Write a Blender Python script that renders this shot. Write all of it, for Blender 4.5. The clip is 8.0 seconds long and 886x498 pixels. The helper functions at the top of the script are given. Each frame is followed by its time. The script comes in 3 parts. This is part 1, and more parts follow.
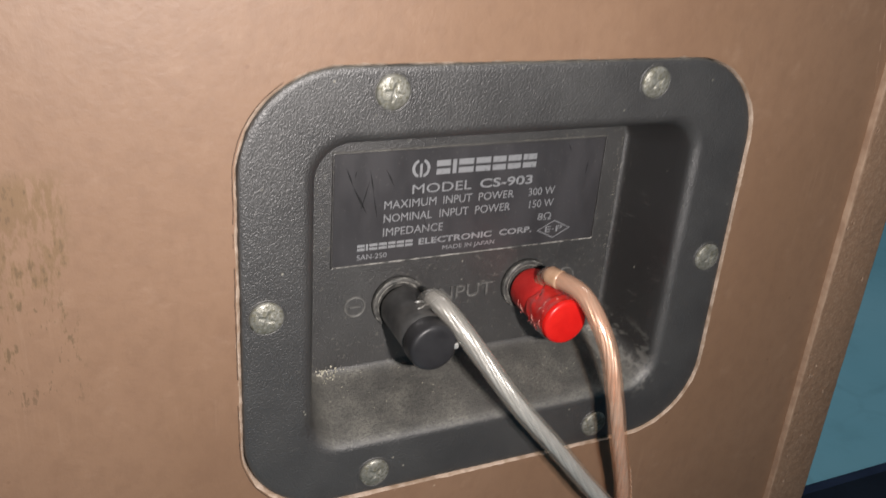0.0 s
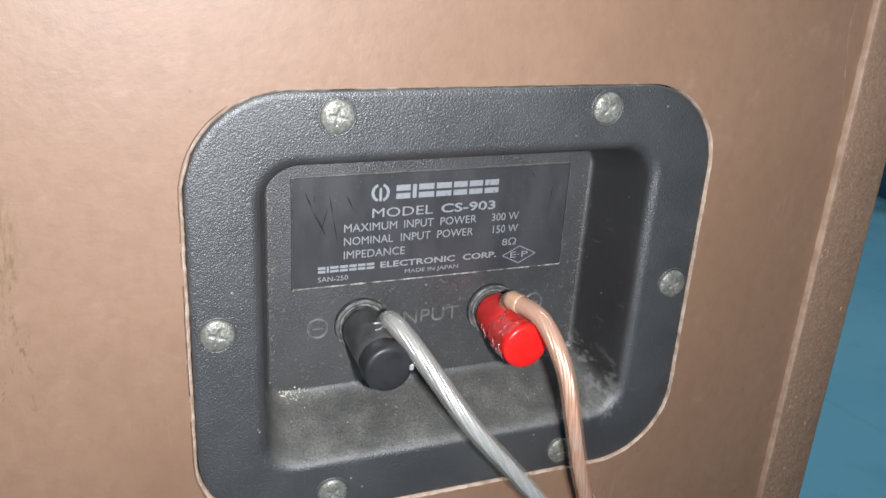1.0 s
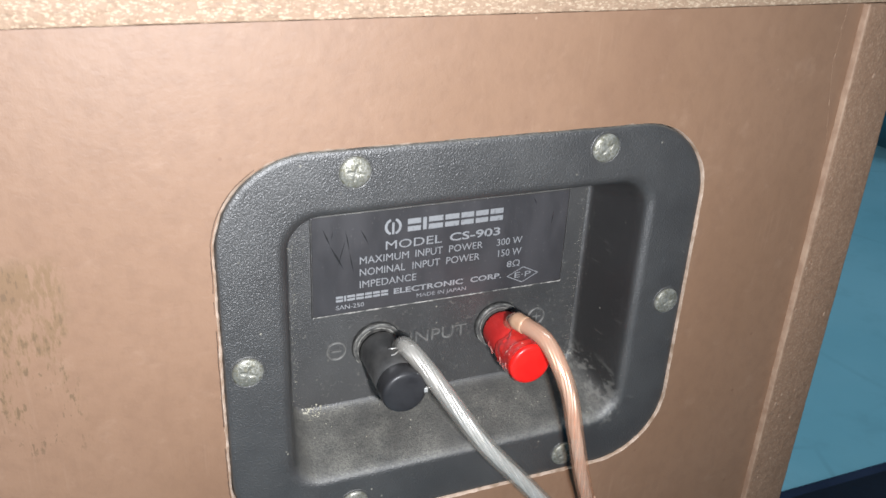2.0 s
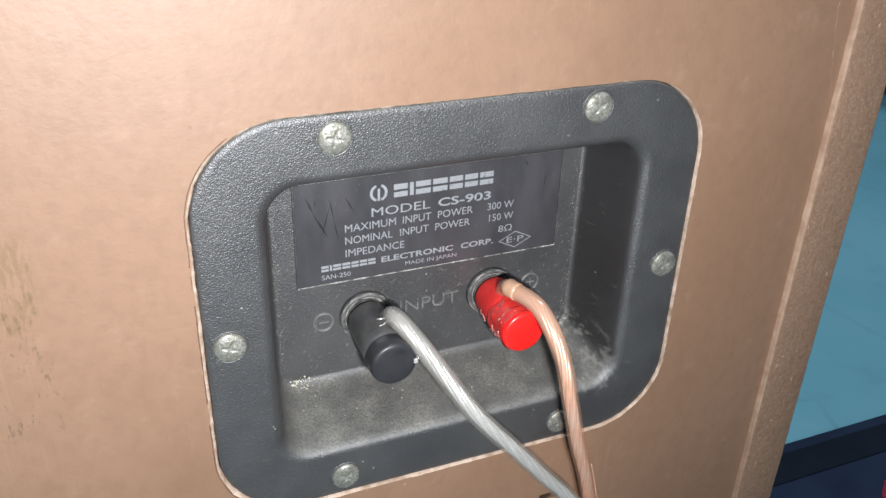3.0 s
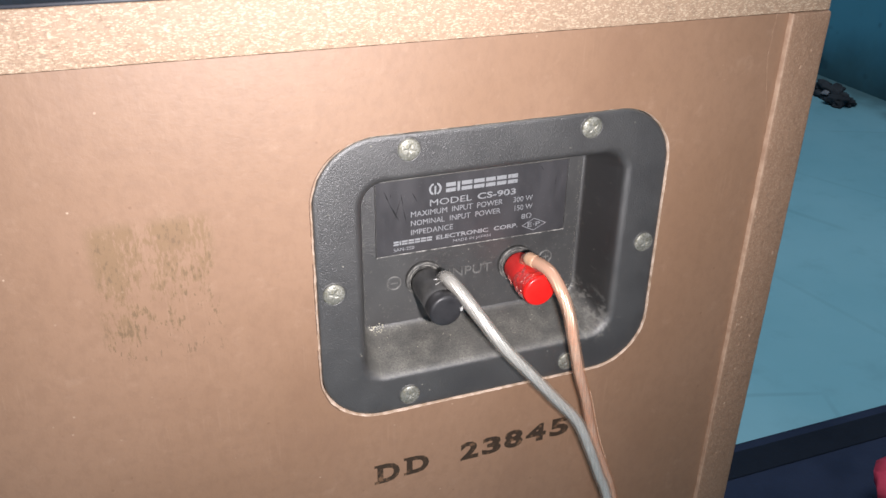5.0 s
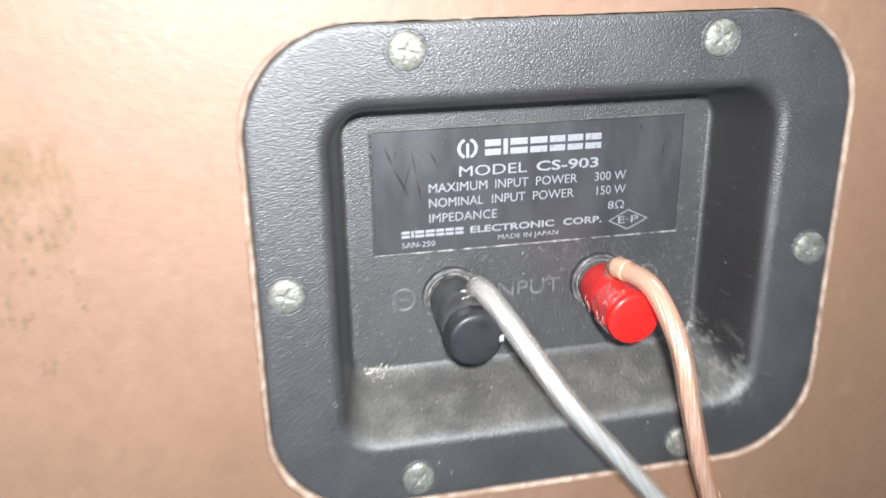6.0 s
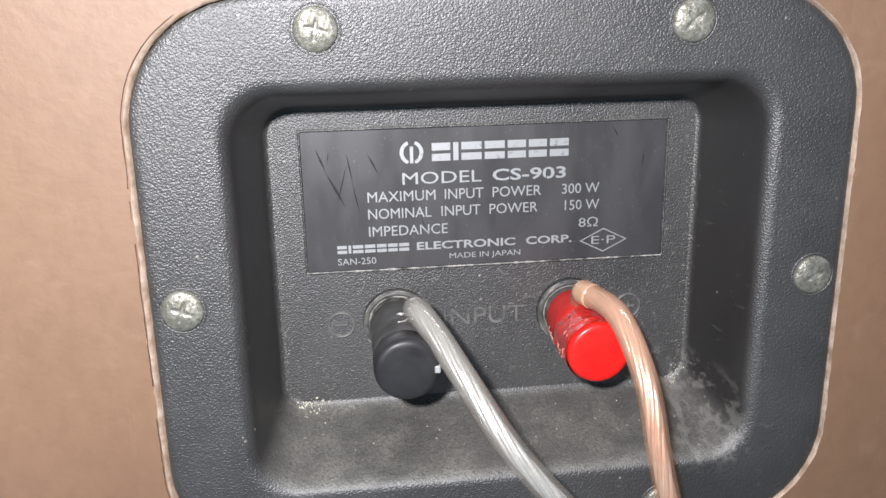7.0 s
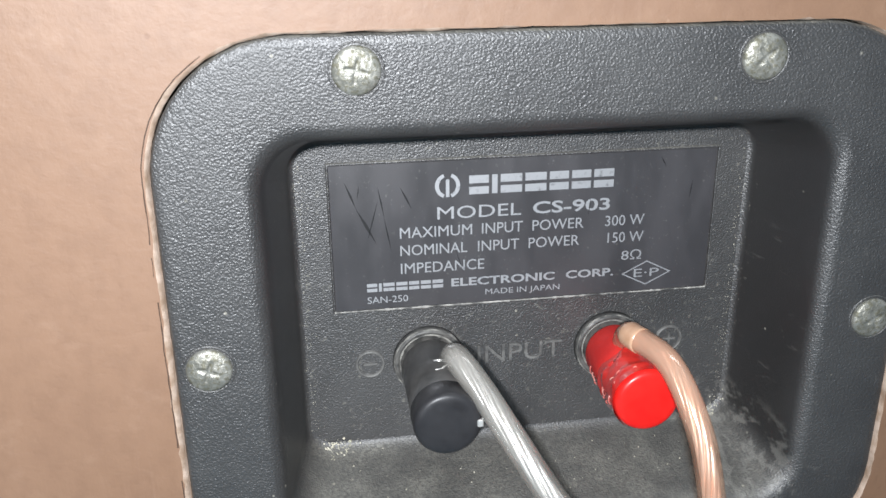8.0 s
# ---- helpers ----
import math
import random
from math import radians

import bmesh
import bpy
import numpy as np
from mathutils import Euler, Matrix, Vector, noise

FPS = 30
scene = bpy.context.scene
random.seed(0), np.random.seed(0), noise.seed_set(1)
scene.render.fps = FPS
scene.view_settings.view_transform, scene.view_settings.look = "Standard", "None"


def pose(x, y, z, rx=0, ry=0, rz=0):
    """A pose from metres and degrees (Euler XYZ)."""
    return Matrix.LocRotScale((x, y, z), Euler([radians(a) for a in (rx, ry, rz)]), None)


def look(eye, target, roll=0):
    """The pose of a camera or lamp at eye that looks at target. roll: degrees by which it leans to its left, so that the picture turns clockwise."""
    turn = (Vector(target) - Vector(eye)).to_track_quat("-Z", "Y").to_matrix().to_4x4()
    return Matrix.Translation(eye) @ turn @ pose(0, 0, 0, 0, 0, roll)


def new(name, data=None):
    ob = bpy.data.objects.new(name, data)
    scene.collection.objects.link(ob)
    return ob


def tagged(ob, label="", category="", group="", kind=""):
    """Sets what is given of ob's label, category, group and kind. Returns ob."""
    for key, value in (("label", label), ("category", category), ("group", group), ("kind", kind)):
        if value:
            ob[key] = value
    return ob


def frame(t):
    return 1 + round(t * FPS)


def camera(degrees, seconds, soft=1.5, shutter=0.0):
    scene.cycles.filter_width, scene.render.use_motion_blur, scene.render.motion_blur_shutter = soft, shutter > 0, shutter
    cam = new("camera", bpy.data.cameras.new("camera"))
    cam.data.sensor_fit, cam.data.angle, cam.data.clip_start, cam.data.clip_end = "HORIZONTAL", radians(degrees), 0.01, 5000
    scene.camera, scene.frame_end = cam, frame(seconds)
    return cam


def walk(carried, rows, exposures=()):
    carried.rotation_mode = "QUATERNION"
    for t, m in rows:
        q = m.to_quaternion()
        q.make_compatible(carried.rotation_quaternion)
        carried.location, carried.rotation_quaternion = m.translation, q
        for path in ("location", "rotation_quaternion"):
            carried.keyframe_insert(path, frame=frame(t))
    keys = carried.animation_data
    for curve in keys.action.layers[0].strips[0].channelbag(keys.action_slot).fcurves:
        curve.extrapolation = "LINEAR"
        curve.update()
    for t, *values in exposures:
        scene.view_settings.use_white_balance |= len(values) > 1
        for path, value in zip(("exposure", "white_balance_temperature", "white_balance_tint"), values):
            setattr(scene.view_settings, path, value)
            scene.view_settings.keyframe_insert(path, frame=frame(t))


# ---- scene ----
cam = camera(54.11, 8.0, 1.5, 0.5)
PATH = [
    (0, (-0.10149, -0.16926, 0.59679), (0.05745, 0.15898, 0.43249), 4.56),
    (0.5, (-0.09406, -0.17844, 0.60643), (0.05615, 0.15592, 0.44631), 4.72),
    (1, (-0.08222, -0.18245, 0.59638), (0.05879, 0.16054, 0.44648), 3.65),
    (1.2, (-0.08432, -0.18589, 0.59522), (0.05612, 0.15794, 0.44671), 3.29),
    (2.3, (-0.08977, -0.18422, 0.63037), (0.04837, 0.14348, 0.44725), 2.53),
    (2.5, (-0.08238, -0.18617, 0.62554), (0.05224, 0.14131, 0.43944), 2.09),
    (3, (-0.08253, -0.17780, 0.62267), (0.05489, 0.14530, 0.43105), 1.85),
    (3.5, (-0.07498, -0.18795, 0.62189), (0.06096, 0.13685, 0.43210), 0.73),
    (4, (-0.10846, -0.22552, 0.65339), (0.02520, 0.09783, 0.45953), 1.25),
    (4.2, (-0.12271, -0.24570, 0.66302), (0.01185, 0.07693, 0.46858), 1.72),
    (5.3, (-0.11687, -0.25634, 0.65202), (0.00444, 0.07699, 0.46716), 0.63),
    (5.5, (-0.11238, -0.25087, 0.64255), (0.00462, 0.08539, 0.46024), 0.49),
    (5.8, (-0.08311, -0.20793, 0.58813), (0.01297, 0.15036, 0.43847), -0.34),
    (6, (-0.06337, -0.17417, 0.57350), (0.01244, 0.19330, 0.43486), -0.89),
    (6.5, (-0.03295, -0.15744, 0.55807), (0.02260, 0.22046, 0.43929), -1.00),
    (7, (-0.03053, -0.15742, 0.55632), (0.01278, 0.22370, 0.44286), -1.15),
    (7.5, (-0.03521, -0.14843, 0.56124), (0.01012, 0.23097, 0.44294), -1.29),
    (8, (-0.04145, -0.13844, 0.57182), (0.01389, 0.23227, 0.43215), -0.64),
]
EXPOSURES = [(0.0, -0.36, 6850, 14), (0.5, 0.02, 6120, 10), (1.0, 0.13, 6020, 10), (1.2, 0.13, 6020, 10), (2.3, 0.18, 6250, 10), (2.5, 0.18, 6300, 10), (3.0, 0.34, 6150, 10),
             (3.5, 0.28, 6200, 11), (4.0, -0.16, 6500, 14), (4.2, -0.10, 6500, 14), (5.3, 0.42, 6480, 16), (5.5, 0.46, 6400, 14), (6.0, 0.84, 6080, 11), (6.5, 0.29, 6350, 13),
             (7.0, 0.23, 6300, 13), (7.5, 0.22, 6120, 9), (8.0, 0.18, 6080, 9)]
walk(cam, [(t, look(eye, target, roll)) for t, eye, target, roll in PATH], EXPOSURES)

# ---- light ----
world = bpy.data.worlds.new("room_air")
world.use_nodes = True
world.node_tree.nodes["Background"].inputs[0].default_value = (0.5, 0.6, 0.7, 1)
world.node_tree.nodes["Background"].inputs[1].default_value = 0.02
scene.world = world

torch = bpy.data.lights.new("torch_light", "SPOT")
torch.spot_size, torch.spot_blend = radians(150), 1.0
torch.energy, torch.shadow_soft_size, torch.color = 4.1, 0.005, (1.0, 0.985, 0.975)
new("torch_light", torch).matrix_world = look((-0.064, -0.207, 0.601), (-0.062, 0.0, 0.545))

# added overhead fill for the room; no lamp is known there
room = bpy.data.lights.new("unseen_fill_light", "AREA")
room.energy, room.size, room.color = 31.0, 1.2, (1.0, 0.975, 0.94)
room_ob = new("unseen_fill_light", room)
room_ob.location = (0.7, 0.3, 2.55)


# ---- materials ----
class Mat:
    """A small builder for node materials."""

    def __init__(self, name, rough=0.5, metal=0.0, coat=0.0, spec=0.5):
        self.m = bpy.data.materials.new(name)
        self.m.use_nodes = True
        self.t = self.m.node_tree
        self.b = self.t.nodes["Principled BSDF"]
        self.b.inputs["Roughness"].default_value = rough
        self.b.inputs["Metallic"].default_value = metal
        self.b.inputs["Coat Weight"].default_value = coat
        self.b.inputs["Specular IOR Level"].default_value = spec
        self.co = self.node("ShaderNodeTexCoord").outputs["Object"]

    def node(self, kind, **sets):
        n = self.t.nodes.new(kind)
        for k, v in sets.items():
            setattr(n, k, v)
        return n

    def put(self, socket, value):
        if hasattr(value, "is_linked"):
            self.t.links.new(value, socket)
        else:
            socket.default_value = value

    def coords(self, sx, sy, sz, shift=(0, 0, 0)):
        n = self.node("ShaderNodeMapping")
        self.put(n.inputs["Vector"], self.co)
        n.inputs["Scale"].default_value = (sx, sy, sz)
        n.inputs["Location"].default_value = shift
        return n.outputs[0]

    def noise(self, scale, detail=3, rough=0.55, at=None, warp=0.0):
        n = self.node("ShaderNodeTexNoise")
        self.put(n.inputs["Vector"], at if at is not None else self.co)
        n.inputs["Scale"].default_value = scale
        n.inputs["Detail"].default_value = detail
        n.inputs["Roughness"].default_value = rough
        n.inputs["Distortion"].default_value = warp
        return n.outputs["Fac"]

    def cells(self, scale, at=None, feature="F1", out="Distance"):
        n = self.node("ShaderNodeTexVoronoi", feature=feature)
        self.put(n.inputs["Vector"], at if at is not None else self.co)
        n.inputs["Scale"].default_value = scale
        return n.outputs[out]

    def ramp(self, x, lo, hi, a=0.0, b=1.0):
        n = self.node("ShaderNodeMapRange", interpolation_type="SMOOTHSTEP")
        self.put(n.inputs[0], x)
        for i, v in enumerate((lo, hi, a, b)):
            n.inputs[1 + i].default_value = v
        return n.outputs[0]

    def math(self, op, a, b=0.0):
        n = self.node("ShaderNodeMath", operation=op)
        self.put(n.inputs[0], a)
        self.put(n.inputs[1], b)
        return n.outputs[0]

    def mix(self, f, a, b):
        n = self.node("ShaderNodeMix", data_type="RGBA")
        self.put(n.inputs[0], f)
        for s, v in ((n.inputs[6], a), (n.inputs[7], b)):
            self.put(s, v if hasattr(v, "is_linked") else (*v, 1))
        return n.outputs[2]

    def axis(self, k):
        n = self.node("ShaderNodeSeparateXYZ")
        self.put(n.inputs[0], self.co)
        return n.outputs[k]

    def facing(self, k):
        g = self.node("ShaderNodeNewGeometry")
        n = self.node("ShaderNodeSeparateXYZ")
        self.put(n.inputs[0], g.outputs["Normal"])
        return n.outputs[k]

    def colour(self, c):
        self.put(self.b.inputs["Base Color"], c if hasattr(c, "is_linked") else (*c, 1))
        return self

    def rough(self, r):
        self.put(self.b.inputs["Roughness"], r)
        return self

    def bump(self, h, strength=0.3, depth=0.0002):
        n = self.node("ShaderNodeBump")
        n.inputs["Strength"].default_value = strength
        n.inputs["Distance"].default_value = depth
        self.put(n.inputs["Height"], h)
        if self.b.inputs["Normal"].is_linked:
            self.put(n.inputs["Normal"], self.b.inputs["Normal"].links[0].from_socket)
        self.put(self.b.inputs["Normal"], n.outputs[0])
        return self


def hardboard():
    m = Mat("painted_hardboard", 0.55, spec=0.7, coat=0.16)
    m.b.inputs["Coat Roughness"].default_value = 0.6
    broad = m.noise(9, 3)
    streak = m.noise(1, 4, 0.6, m.coords(900, 300, 45))
    fine = m.noise(1400, 2)
    c = m.mix(m.ramp(broad, 0.3, 0.7), (0.252, 0.144, 0.084), (0.284, 0.166, 0.101))
    c = m.mix(m.math("MULTIPLY", m.math("MULTIPLY", m.ramp(streak, 0.5, 0.75), m.ramp(m.noise(30, 3), 0.5, 0.65)), 0.14), c, (0.48, 0.32, 0.22))
    c = m.mix(m.math("MULTIPLY", m.ramp(fine, 0.5, 0.8), 0.16), c, (0.27, 0.15, 0.09))
    weave = m.noise(1, 3, 0.6, m.coords(260, 160, 190))
    c = m.mix(m.math("MULTIPLY", m.ramp(weave, 0.40, 0.68), 0.26), c, (0.19, 0.105, 0.062))
    c = m.mix(m.math("MULTIPLY", m.ramp(m.noise(110, 4, 0.7), 0.55, 0.75), 0.24), c, (0.40, 0.26, 0.175))
    # rubbed patch where a label was torn off
    x, z = m.axis(0), m.axis(2)
    wx = m.math("SUBTRACT", 1.0, m.math("ABSOLUTE", m.math("DIVIDE", m.math("ADD", x, 0.1190), 0.0205)))
    wz = m.math("SUBTRACT", 1.0, m.math("ABSOLUTE", m.math("DIVIDE", m.math("SUBTRACT", z, 0.512), 0.028)))
    box = m.math("MULTIPLY", m.ramp(wx, 0.0, 0.22), m.ramp(wz, 0.0, 0.2))
    blot = m.noise(1, 3, 0.6, m.coords(105, 100, 70, (0.3, 0, 0.6)))
    spot = m.noise(1, 3, 0.7, m.coords(820, 300, 250))
    lean = m.math("MULTIPLY", m.math("SUBTRACT", z, 0.512), 6.0)
    lean = m.math("SUBTRACT", lean, m.math("MULTIPLY", m.math("ADD", x, 0.1190), 2.5))
    amount = m.math("ADD", m.math("ADD", blot, lean), m.math("MULTIPLY", m.math("SUBTRACT", spot, 0.5), 0.8))
    worn = m.math("MULTIPLY", m.ramp(amount, 0.47, 0.62), box)
    c = m.mix(m.math("MULTIPLY", worn, 0.6), c, (0.185, 0.112, 0.047))
    ink = m.math("MULTIPLY", m.ramp(m.math("ADD", spot, m.math("MULTIPLY", blot, 0.6)), 0.90, 0.96), box)
    c = m.mix(m.math("MULTIPLY", ink, 0.55), c, (0.11, 0.068, 0.035))
    speck = m.cells(85, out="Distance")
    c = m.mix(m.math("MULTIPLY", m.ramp(speck, 0.06, 0.03), 0.5), c, (0.18, 0.09, 0.05))
    fleck = m.math("MULTIPLY", m.ramp(m.cells(140), 0.07, 0.03), m.ramp(m.noise(18, 3), 0.52, 0.62))
    c = m.mix(m.math("MULTIPLY", fleck, 0.6), c, (0.62, 0.46, 0.34))
    smear = m.math("MULTIPLY", m.ramp(m.noise(1, 4, 0.6, m.coords(34, 20, 22)), 0.52, 0.72), 0.30)
    c = m.mix(smear, c, (0.22, 0.122, 0.074))
    m.colour(c)
    m.rough(m.math("ADD", m.ramp(broad, 0.2, 0.8, 0.50, 0.60), m.math("MULTIPLY", worn, 0.2)))
    m.bump(streak, 0.015, 0.0002).bump(weave, 0.05, 0.0002).bump(fine, 0.2, 0.0001).bump(m.noise(520, 3, 0.6), 0.32, 0.0003).bump(m.noise(60, 2), 0.25, 0.0003)
    return m.m


def chipboard(name, a, b, pale, amount, sx, sz, lift):
    m = Mat(name, 0.6)
    at = m.coords(sx, 300, sz)
    col = m.node("ShaderNodeTexVoronoi", feature="F1")
    m.put(col.inputs["Vector"], at)
    tint = m.node("ShaderNodeSeparateColor")
    m.put(tint.inputs[0], col.outputs["Color"])
    pick = tint.outputs[0]
    grain = m.noise(900, 3)
    c = m.mix(m.noise(25, 3), a, b)
    c = m.mix(m.math("MULTIPLY", m.ramp(pick, 0.62, 0.9), amount), c, pale)
    c = m.mix(m.math("MULTIPLY", m.ramp(m.noise(1, 3, 0.6, m.coords(sx * 1.3, 300, sz * 1.4)), 0.56, 0.68), amount * 0.8), c, tuple(v * 0.6 for v in a))
    c = m.mix(m.math("MULTIPLY", m.ramp(grain, 0.5, 0.8), 0.25), c, tuple(v * 0.7 for v in a))
    m.colour(c)
    m.bump(pick, 0.35 * lift, 0.0006).bump(m.noise(420, 3), 0.6 * lift, 0.0006).bump(m.noise(170, 3), 0.5 * lift, 0.001)
    return m.m


def moulded_black():
    """Leather-grained plastic with old dust; the smooth draft faces have shade painted into their colour."""
    m = Mat("grained_black_plastic", 0.5, spec=1.0, coat=0.55)
    m.b.inputs["Coat Roughness"].default_value = 0.5
    pebble = m.cells(2700, m.coords(1, 1, 1.12), "SMOOTH_F1")
    grain = m.noise(3300, 2, 0.6)
    broad = m.noise(45, 3)
    c = m.mix(m.ramp(broad, 0.3, 0.7), (0.037, 0.035, 0.034), (0.051, 0.049, 0.047))
    # walls facing sideways or down get a darker base in place of shade
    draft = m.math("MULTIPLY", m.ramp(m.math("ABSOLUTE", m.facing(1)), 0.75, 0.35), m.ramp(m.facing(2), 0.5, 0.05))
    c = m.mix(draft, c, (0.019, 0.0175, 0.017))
    up = m.ramp(m.facing(2), 0.25, 0.85)
    film = m.ramp(m.noise(48, 5, 0.65), 0.34, 0.64, 0.42, 1.0)
    blotch = m.ramp(m.noise(130, 4, 0.7), 0.42, 0.6, 0.62, 1.0)
    fine = m.ramp(m.noise(1500, 3, 0.7), 0.30, 0.62, 0.3, 1.0)
    c = m.mix(m.math("MULTIPLY", m.math("MULTIPLY", m.math("MULTIPLY", up, fine), m.math("MULTIPLY", film, blotch)), 0.8), c, (0.245, 0.235, 0.20))
    inside = m.ramp(m.axis(1), 0.018, 0.0228)
    crumbs = m.ramp(m.noise(700, 3, 0.7), 0.60, 0.72)
    c = m.mix(m.math("MULTIPLY", m.math("MULTIPLY", inside, crumbs), 0.28), c, (0.36, 0.34, 0.28))
    # grey scuffs in one corner of the dish
    sx = m.math("SUBTRACT", 1.0, m.math("ABSOLUTE", m.math("DIVIDE", m.math("SUBTRACT", m.axis(0), 0.0445), 0.0095)))
    sz = m.math("SUBTRACT", 1.0, m.math("ABSOLUTE", m.math("DIVIDE", m.math("SUBTRACT", m.axis(2), 0.4665), 0.0115)))
    scuff = m.math("MULTIPLY", m.math("MULTIPLY", m.ramp(sx, 0.0, 0.6), m.ramp(sz, 0.0, 0.6)), m.ramp(m.noise(1, 4, 0.65, m.coords(420, 160, 300)), 0.47, 0.62))
    c = m.mix(m.math("MULTIPLY", scuff, 0.45), c, (0.29, 0.28, 0.25))
    # grey rub marks scattered on the flange
    rub = m.math("MULTIPLY", m.ramp(m.noise(1, 4, 0.7, m.coords(190, 60, 320, (0.1, 0, 0.4))), 0.61, 0.70), m.ramp(m.noise(26, 2), 0.5, 0.6))
    c = m.mix(m.math("MULTIPLY", rub, 0.18), c, (0.22, 0.21, 0.19))
    motes = m.ramp(m.cells(260), 0.10, 0.04)
    c = m.mix(m.math("MULTIPLY", m.math("MULTIPLY", motes, m.ramp(m.noise(90, 2), 0.5, 0.62)), 0.6), c, (0.45, 0.42, 0.34))
    m.colour(c)
    m.rough(m.ramp(m.math("ADD", broad, m.math("MULTIPLY", up, 0.5)), 0.3, 1.0, 0.42, 0.58))
    relief = m.math("SUBTRACT", m.math("MULTIPLY", grain, 0.6), m.math("MULTIPLY", pebble, 0.9))
    m.bump(m.math("MULTIPLY", relief, m.ramp(draft, 0.0, 1.0, 1.0, 0.25)), 0.62, 0.00026)
    return m.m


def satin_black():
    m = Mat("satin_black_foil", 0.42, spec=0.9, coat=0.3)
    m.b.inputs["Coat Roughness"].default_value = 0.5
    rub = m.noise(1, 4, 0.6, m.coords(120, 100, 40))
    c = m.mix(m.ramp(rub, 0.35, 0.7), (0.041, 0.038, 0.040), (0.054, 0.050, 0.053))
    c = m.mix(m.math("MULTIPLY", m.ramp(m.noise(1500, 2, 0.7), 0.66, 0.74), 0.25), c, (0.3, 0.29, 0.26))
    m.colour(c)
    m.rough(m.ramp(rub, 0.3, 0.7, 0.34, 0.46))
    m.bump(m.noise(2200, 2), 0.12, 0.00005)
    return m.m


def mottled(name, a, b, scale, rough, metal=0.0, lift=0.0, coat=0.0, spec=0.5):
    m = Mat(name, rough, metal, coat, spec)
    n = m.noise(scale, 4, 0.6)
    m.colour(m.mix(m.ramp(n, 0.3, 0.7), a, b))
    m.rough(m.ramp(m.noise(scale * 2.3, 3), 0.3, 0.7, rough * 0.85, min(1, rough * 1.2)))
    if lift:
        m.bump(m.noise(scale * 3, 3), lift, 0.0002)
    return m.m


def zinc():
    m = Mat("dull_zinc_plating", 0.5, 0.55)
    n, f = m.noise(420, 4, 0.65), m.noise(1300, 3)
    c = m.mix(m.ramp(n, 0.35, 0.65), (0.23, 0.225, 0.19), (0.40, 0.39, 0.345))
    c = m.mix(m.math("MULTIPLY", m.ramp(f, 0.50, 0.62), 0.7), c, (0.15, 0.14, 0.09))
    m.colour(c)
    m.rough(m.ramp(f, 0.3, 0.7, 0.38, 0.65))
    m.bump(n, 0.7, 0.0005).bump(f, 0.4, 0.0003)
    return m.m


def clear_jacket(name, tint, body, amount, cloudy):
    m = Mat(name, 0.16, spec=0.6)
    m.colour(m.mix(m.noise(160, 3), body, tuple(v * 0.75 for v in body)))
    m.bump(m.noise(220, 3), 0.15, 0.0003)
    clear = m.node("ShaderNodeBsdfTransparent")
    clear.inputs[0].default_value = (*tint, 1)
    mix = m.node("ShaderNodeMixShader")
    m.put(mix.inputs[0], m.math("MAXIMUM", m.ramp(m.noise(90, 3), 0.3, 0.7, amount * 0.8, amount * 1.2), m.ramp(m.axis(2), cloudy - 0.010, cloudy + 0.006, 0.0, 0.55)))
    m.put(mix.inputs[1], clear.outputs[0])
    m.put(mix.inputs[2], m.b.outputs[0])
    # clear surface gloss over the see-through body
    gloss = m.node("ShaderNodeBsdfGlossy")
    gloss.inputs["Color"].default_value = (0.055, 0.055, 0.055, 1)
    gloss.inputs["Roughness"].default_value = 0.13
    both = m.node("ShaderNodeAddShader")
    m.put(both.inputs[0], mix.outputs[0])
    m.put(both.inputs[1], gloss.outputs[0])
    m.put(m.t.nodes["Material Output"].inputs[0], both.outputs[0])
    return m.m


def teal_paint(name, a, b, is_wall):
    m = Mat(name, 0.45)
    c = m.mix(m.ramp(m.noise(2.2, 4), 0.3, 0.7), a, b)
    c = m.mix(m.math("MULTIPLY", m.ramp(m.noise(16, 4, 0.65), 0.5, 0.75), 0.22), c, tuple(v * 0.6 for v in a))
    crack = m.node("ShaderNodeTexVoronoi", feature="DISTANCE_TO_EDGE")
    m.put(crack.inputs["Vector"], m.coords(1, 1, 1, (0.37, 0.21, 0)))
    crack.inputs["Scale"].default_value = 2.6
    line = m.math("MULTIPLY", m.ramp(crack.outputs["Distance"], 0.014, 0.003), m.ramp(m.noise(4, 2), 0.42, 0.6))
    c = m.mix(m.math("MULTIPLY", line, 0.22), c, tuple(v * 0.45 for v in a))
    # floor colour darkens towards the east wall: painted corner shade with some grime
    if not is_wall:
        foot = m.math("ADD", m.axis(0), m.math("MULTIPLY", m.math("SUBTRACT", m.noise(7, 4), 0.5), 0.25))
        c = m.mix(m.ramp(foot, 1.50, 1.62, 0.0, 0.65), c, (0.02, 0.04, 0.042))
    # shade at the wall's foot painted in, its edge broken up like grime
    if is_wall:
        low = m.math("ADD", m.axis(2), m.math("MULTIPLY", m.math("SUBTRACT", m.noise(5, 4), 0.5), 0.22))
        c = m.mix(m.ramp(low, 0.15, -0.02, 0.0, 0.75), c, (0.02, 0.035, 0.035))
        c = m.mix(m.math("MULTIPLY", m.ramp(m.noise(9, 3), 0.62, 0.68), 0.6), c, (0.02, 0.06, 0.08))
    m.colour(c)
    m.bump(m.noise(40, 4), 0.2, 0.003)
    return m.m


def woven(name, a, b, scale, lift=0.4):
    m = Mat(name, 0.9, spec=0.15)
    m.colour(m.mix(m.ramp(m.noise(14, 4), 0.3, 0.7), a, b))
    m.bump(m.noise(scale, 3), lift, 0.002)
    return m.m


def stamped_ink():
    m = Mat("worn_stamping_ink", 0.55)
    gap = m.ramp(m.noise(330, 4, 0.7), 0.52, 0.66)
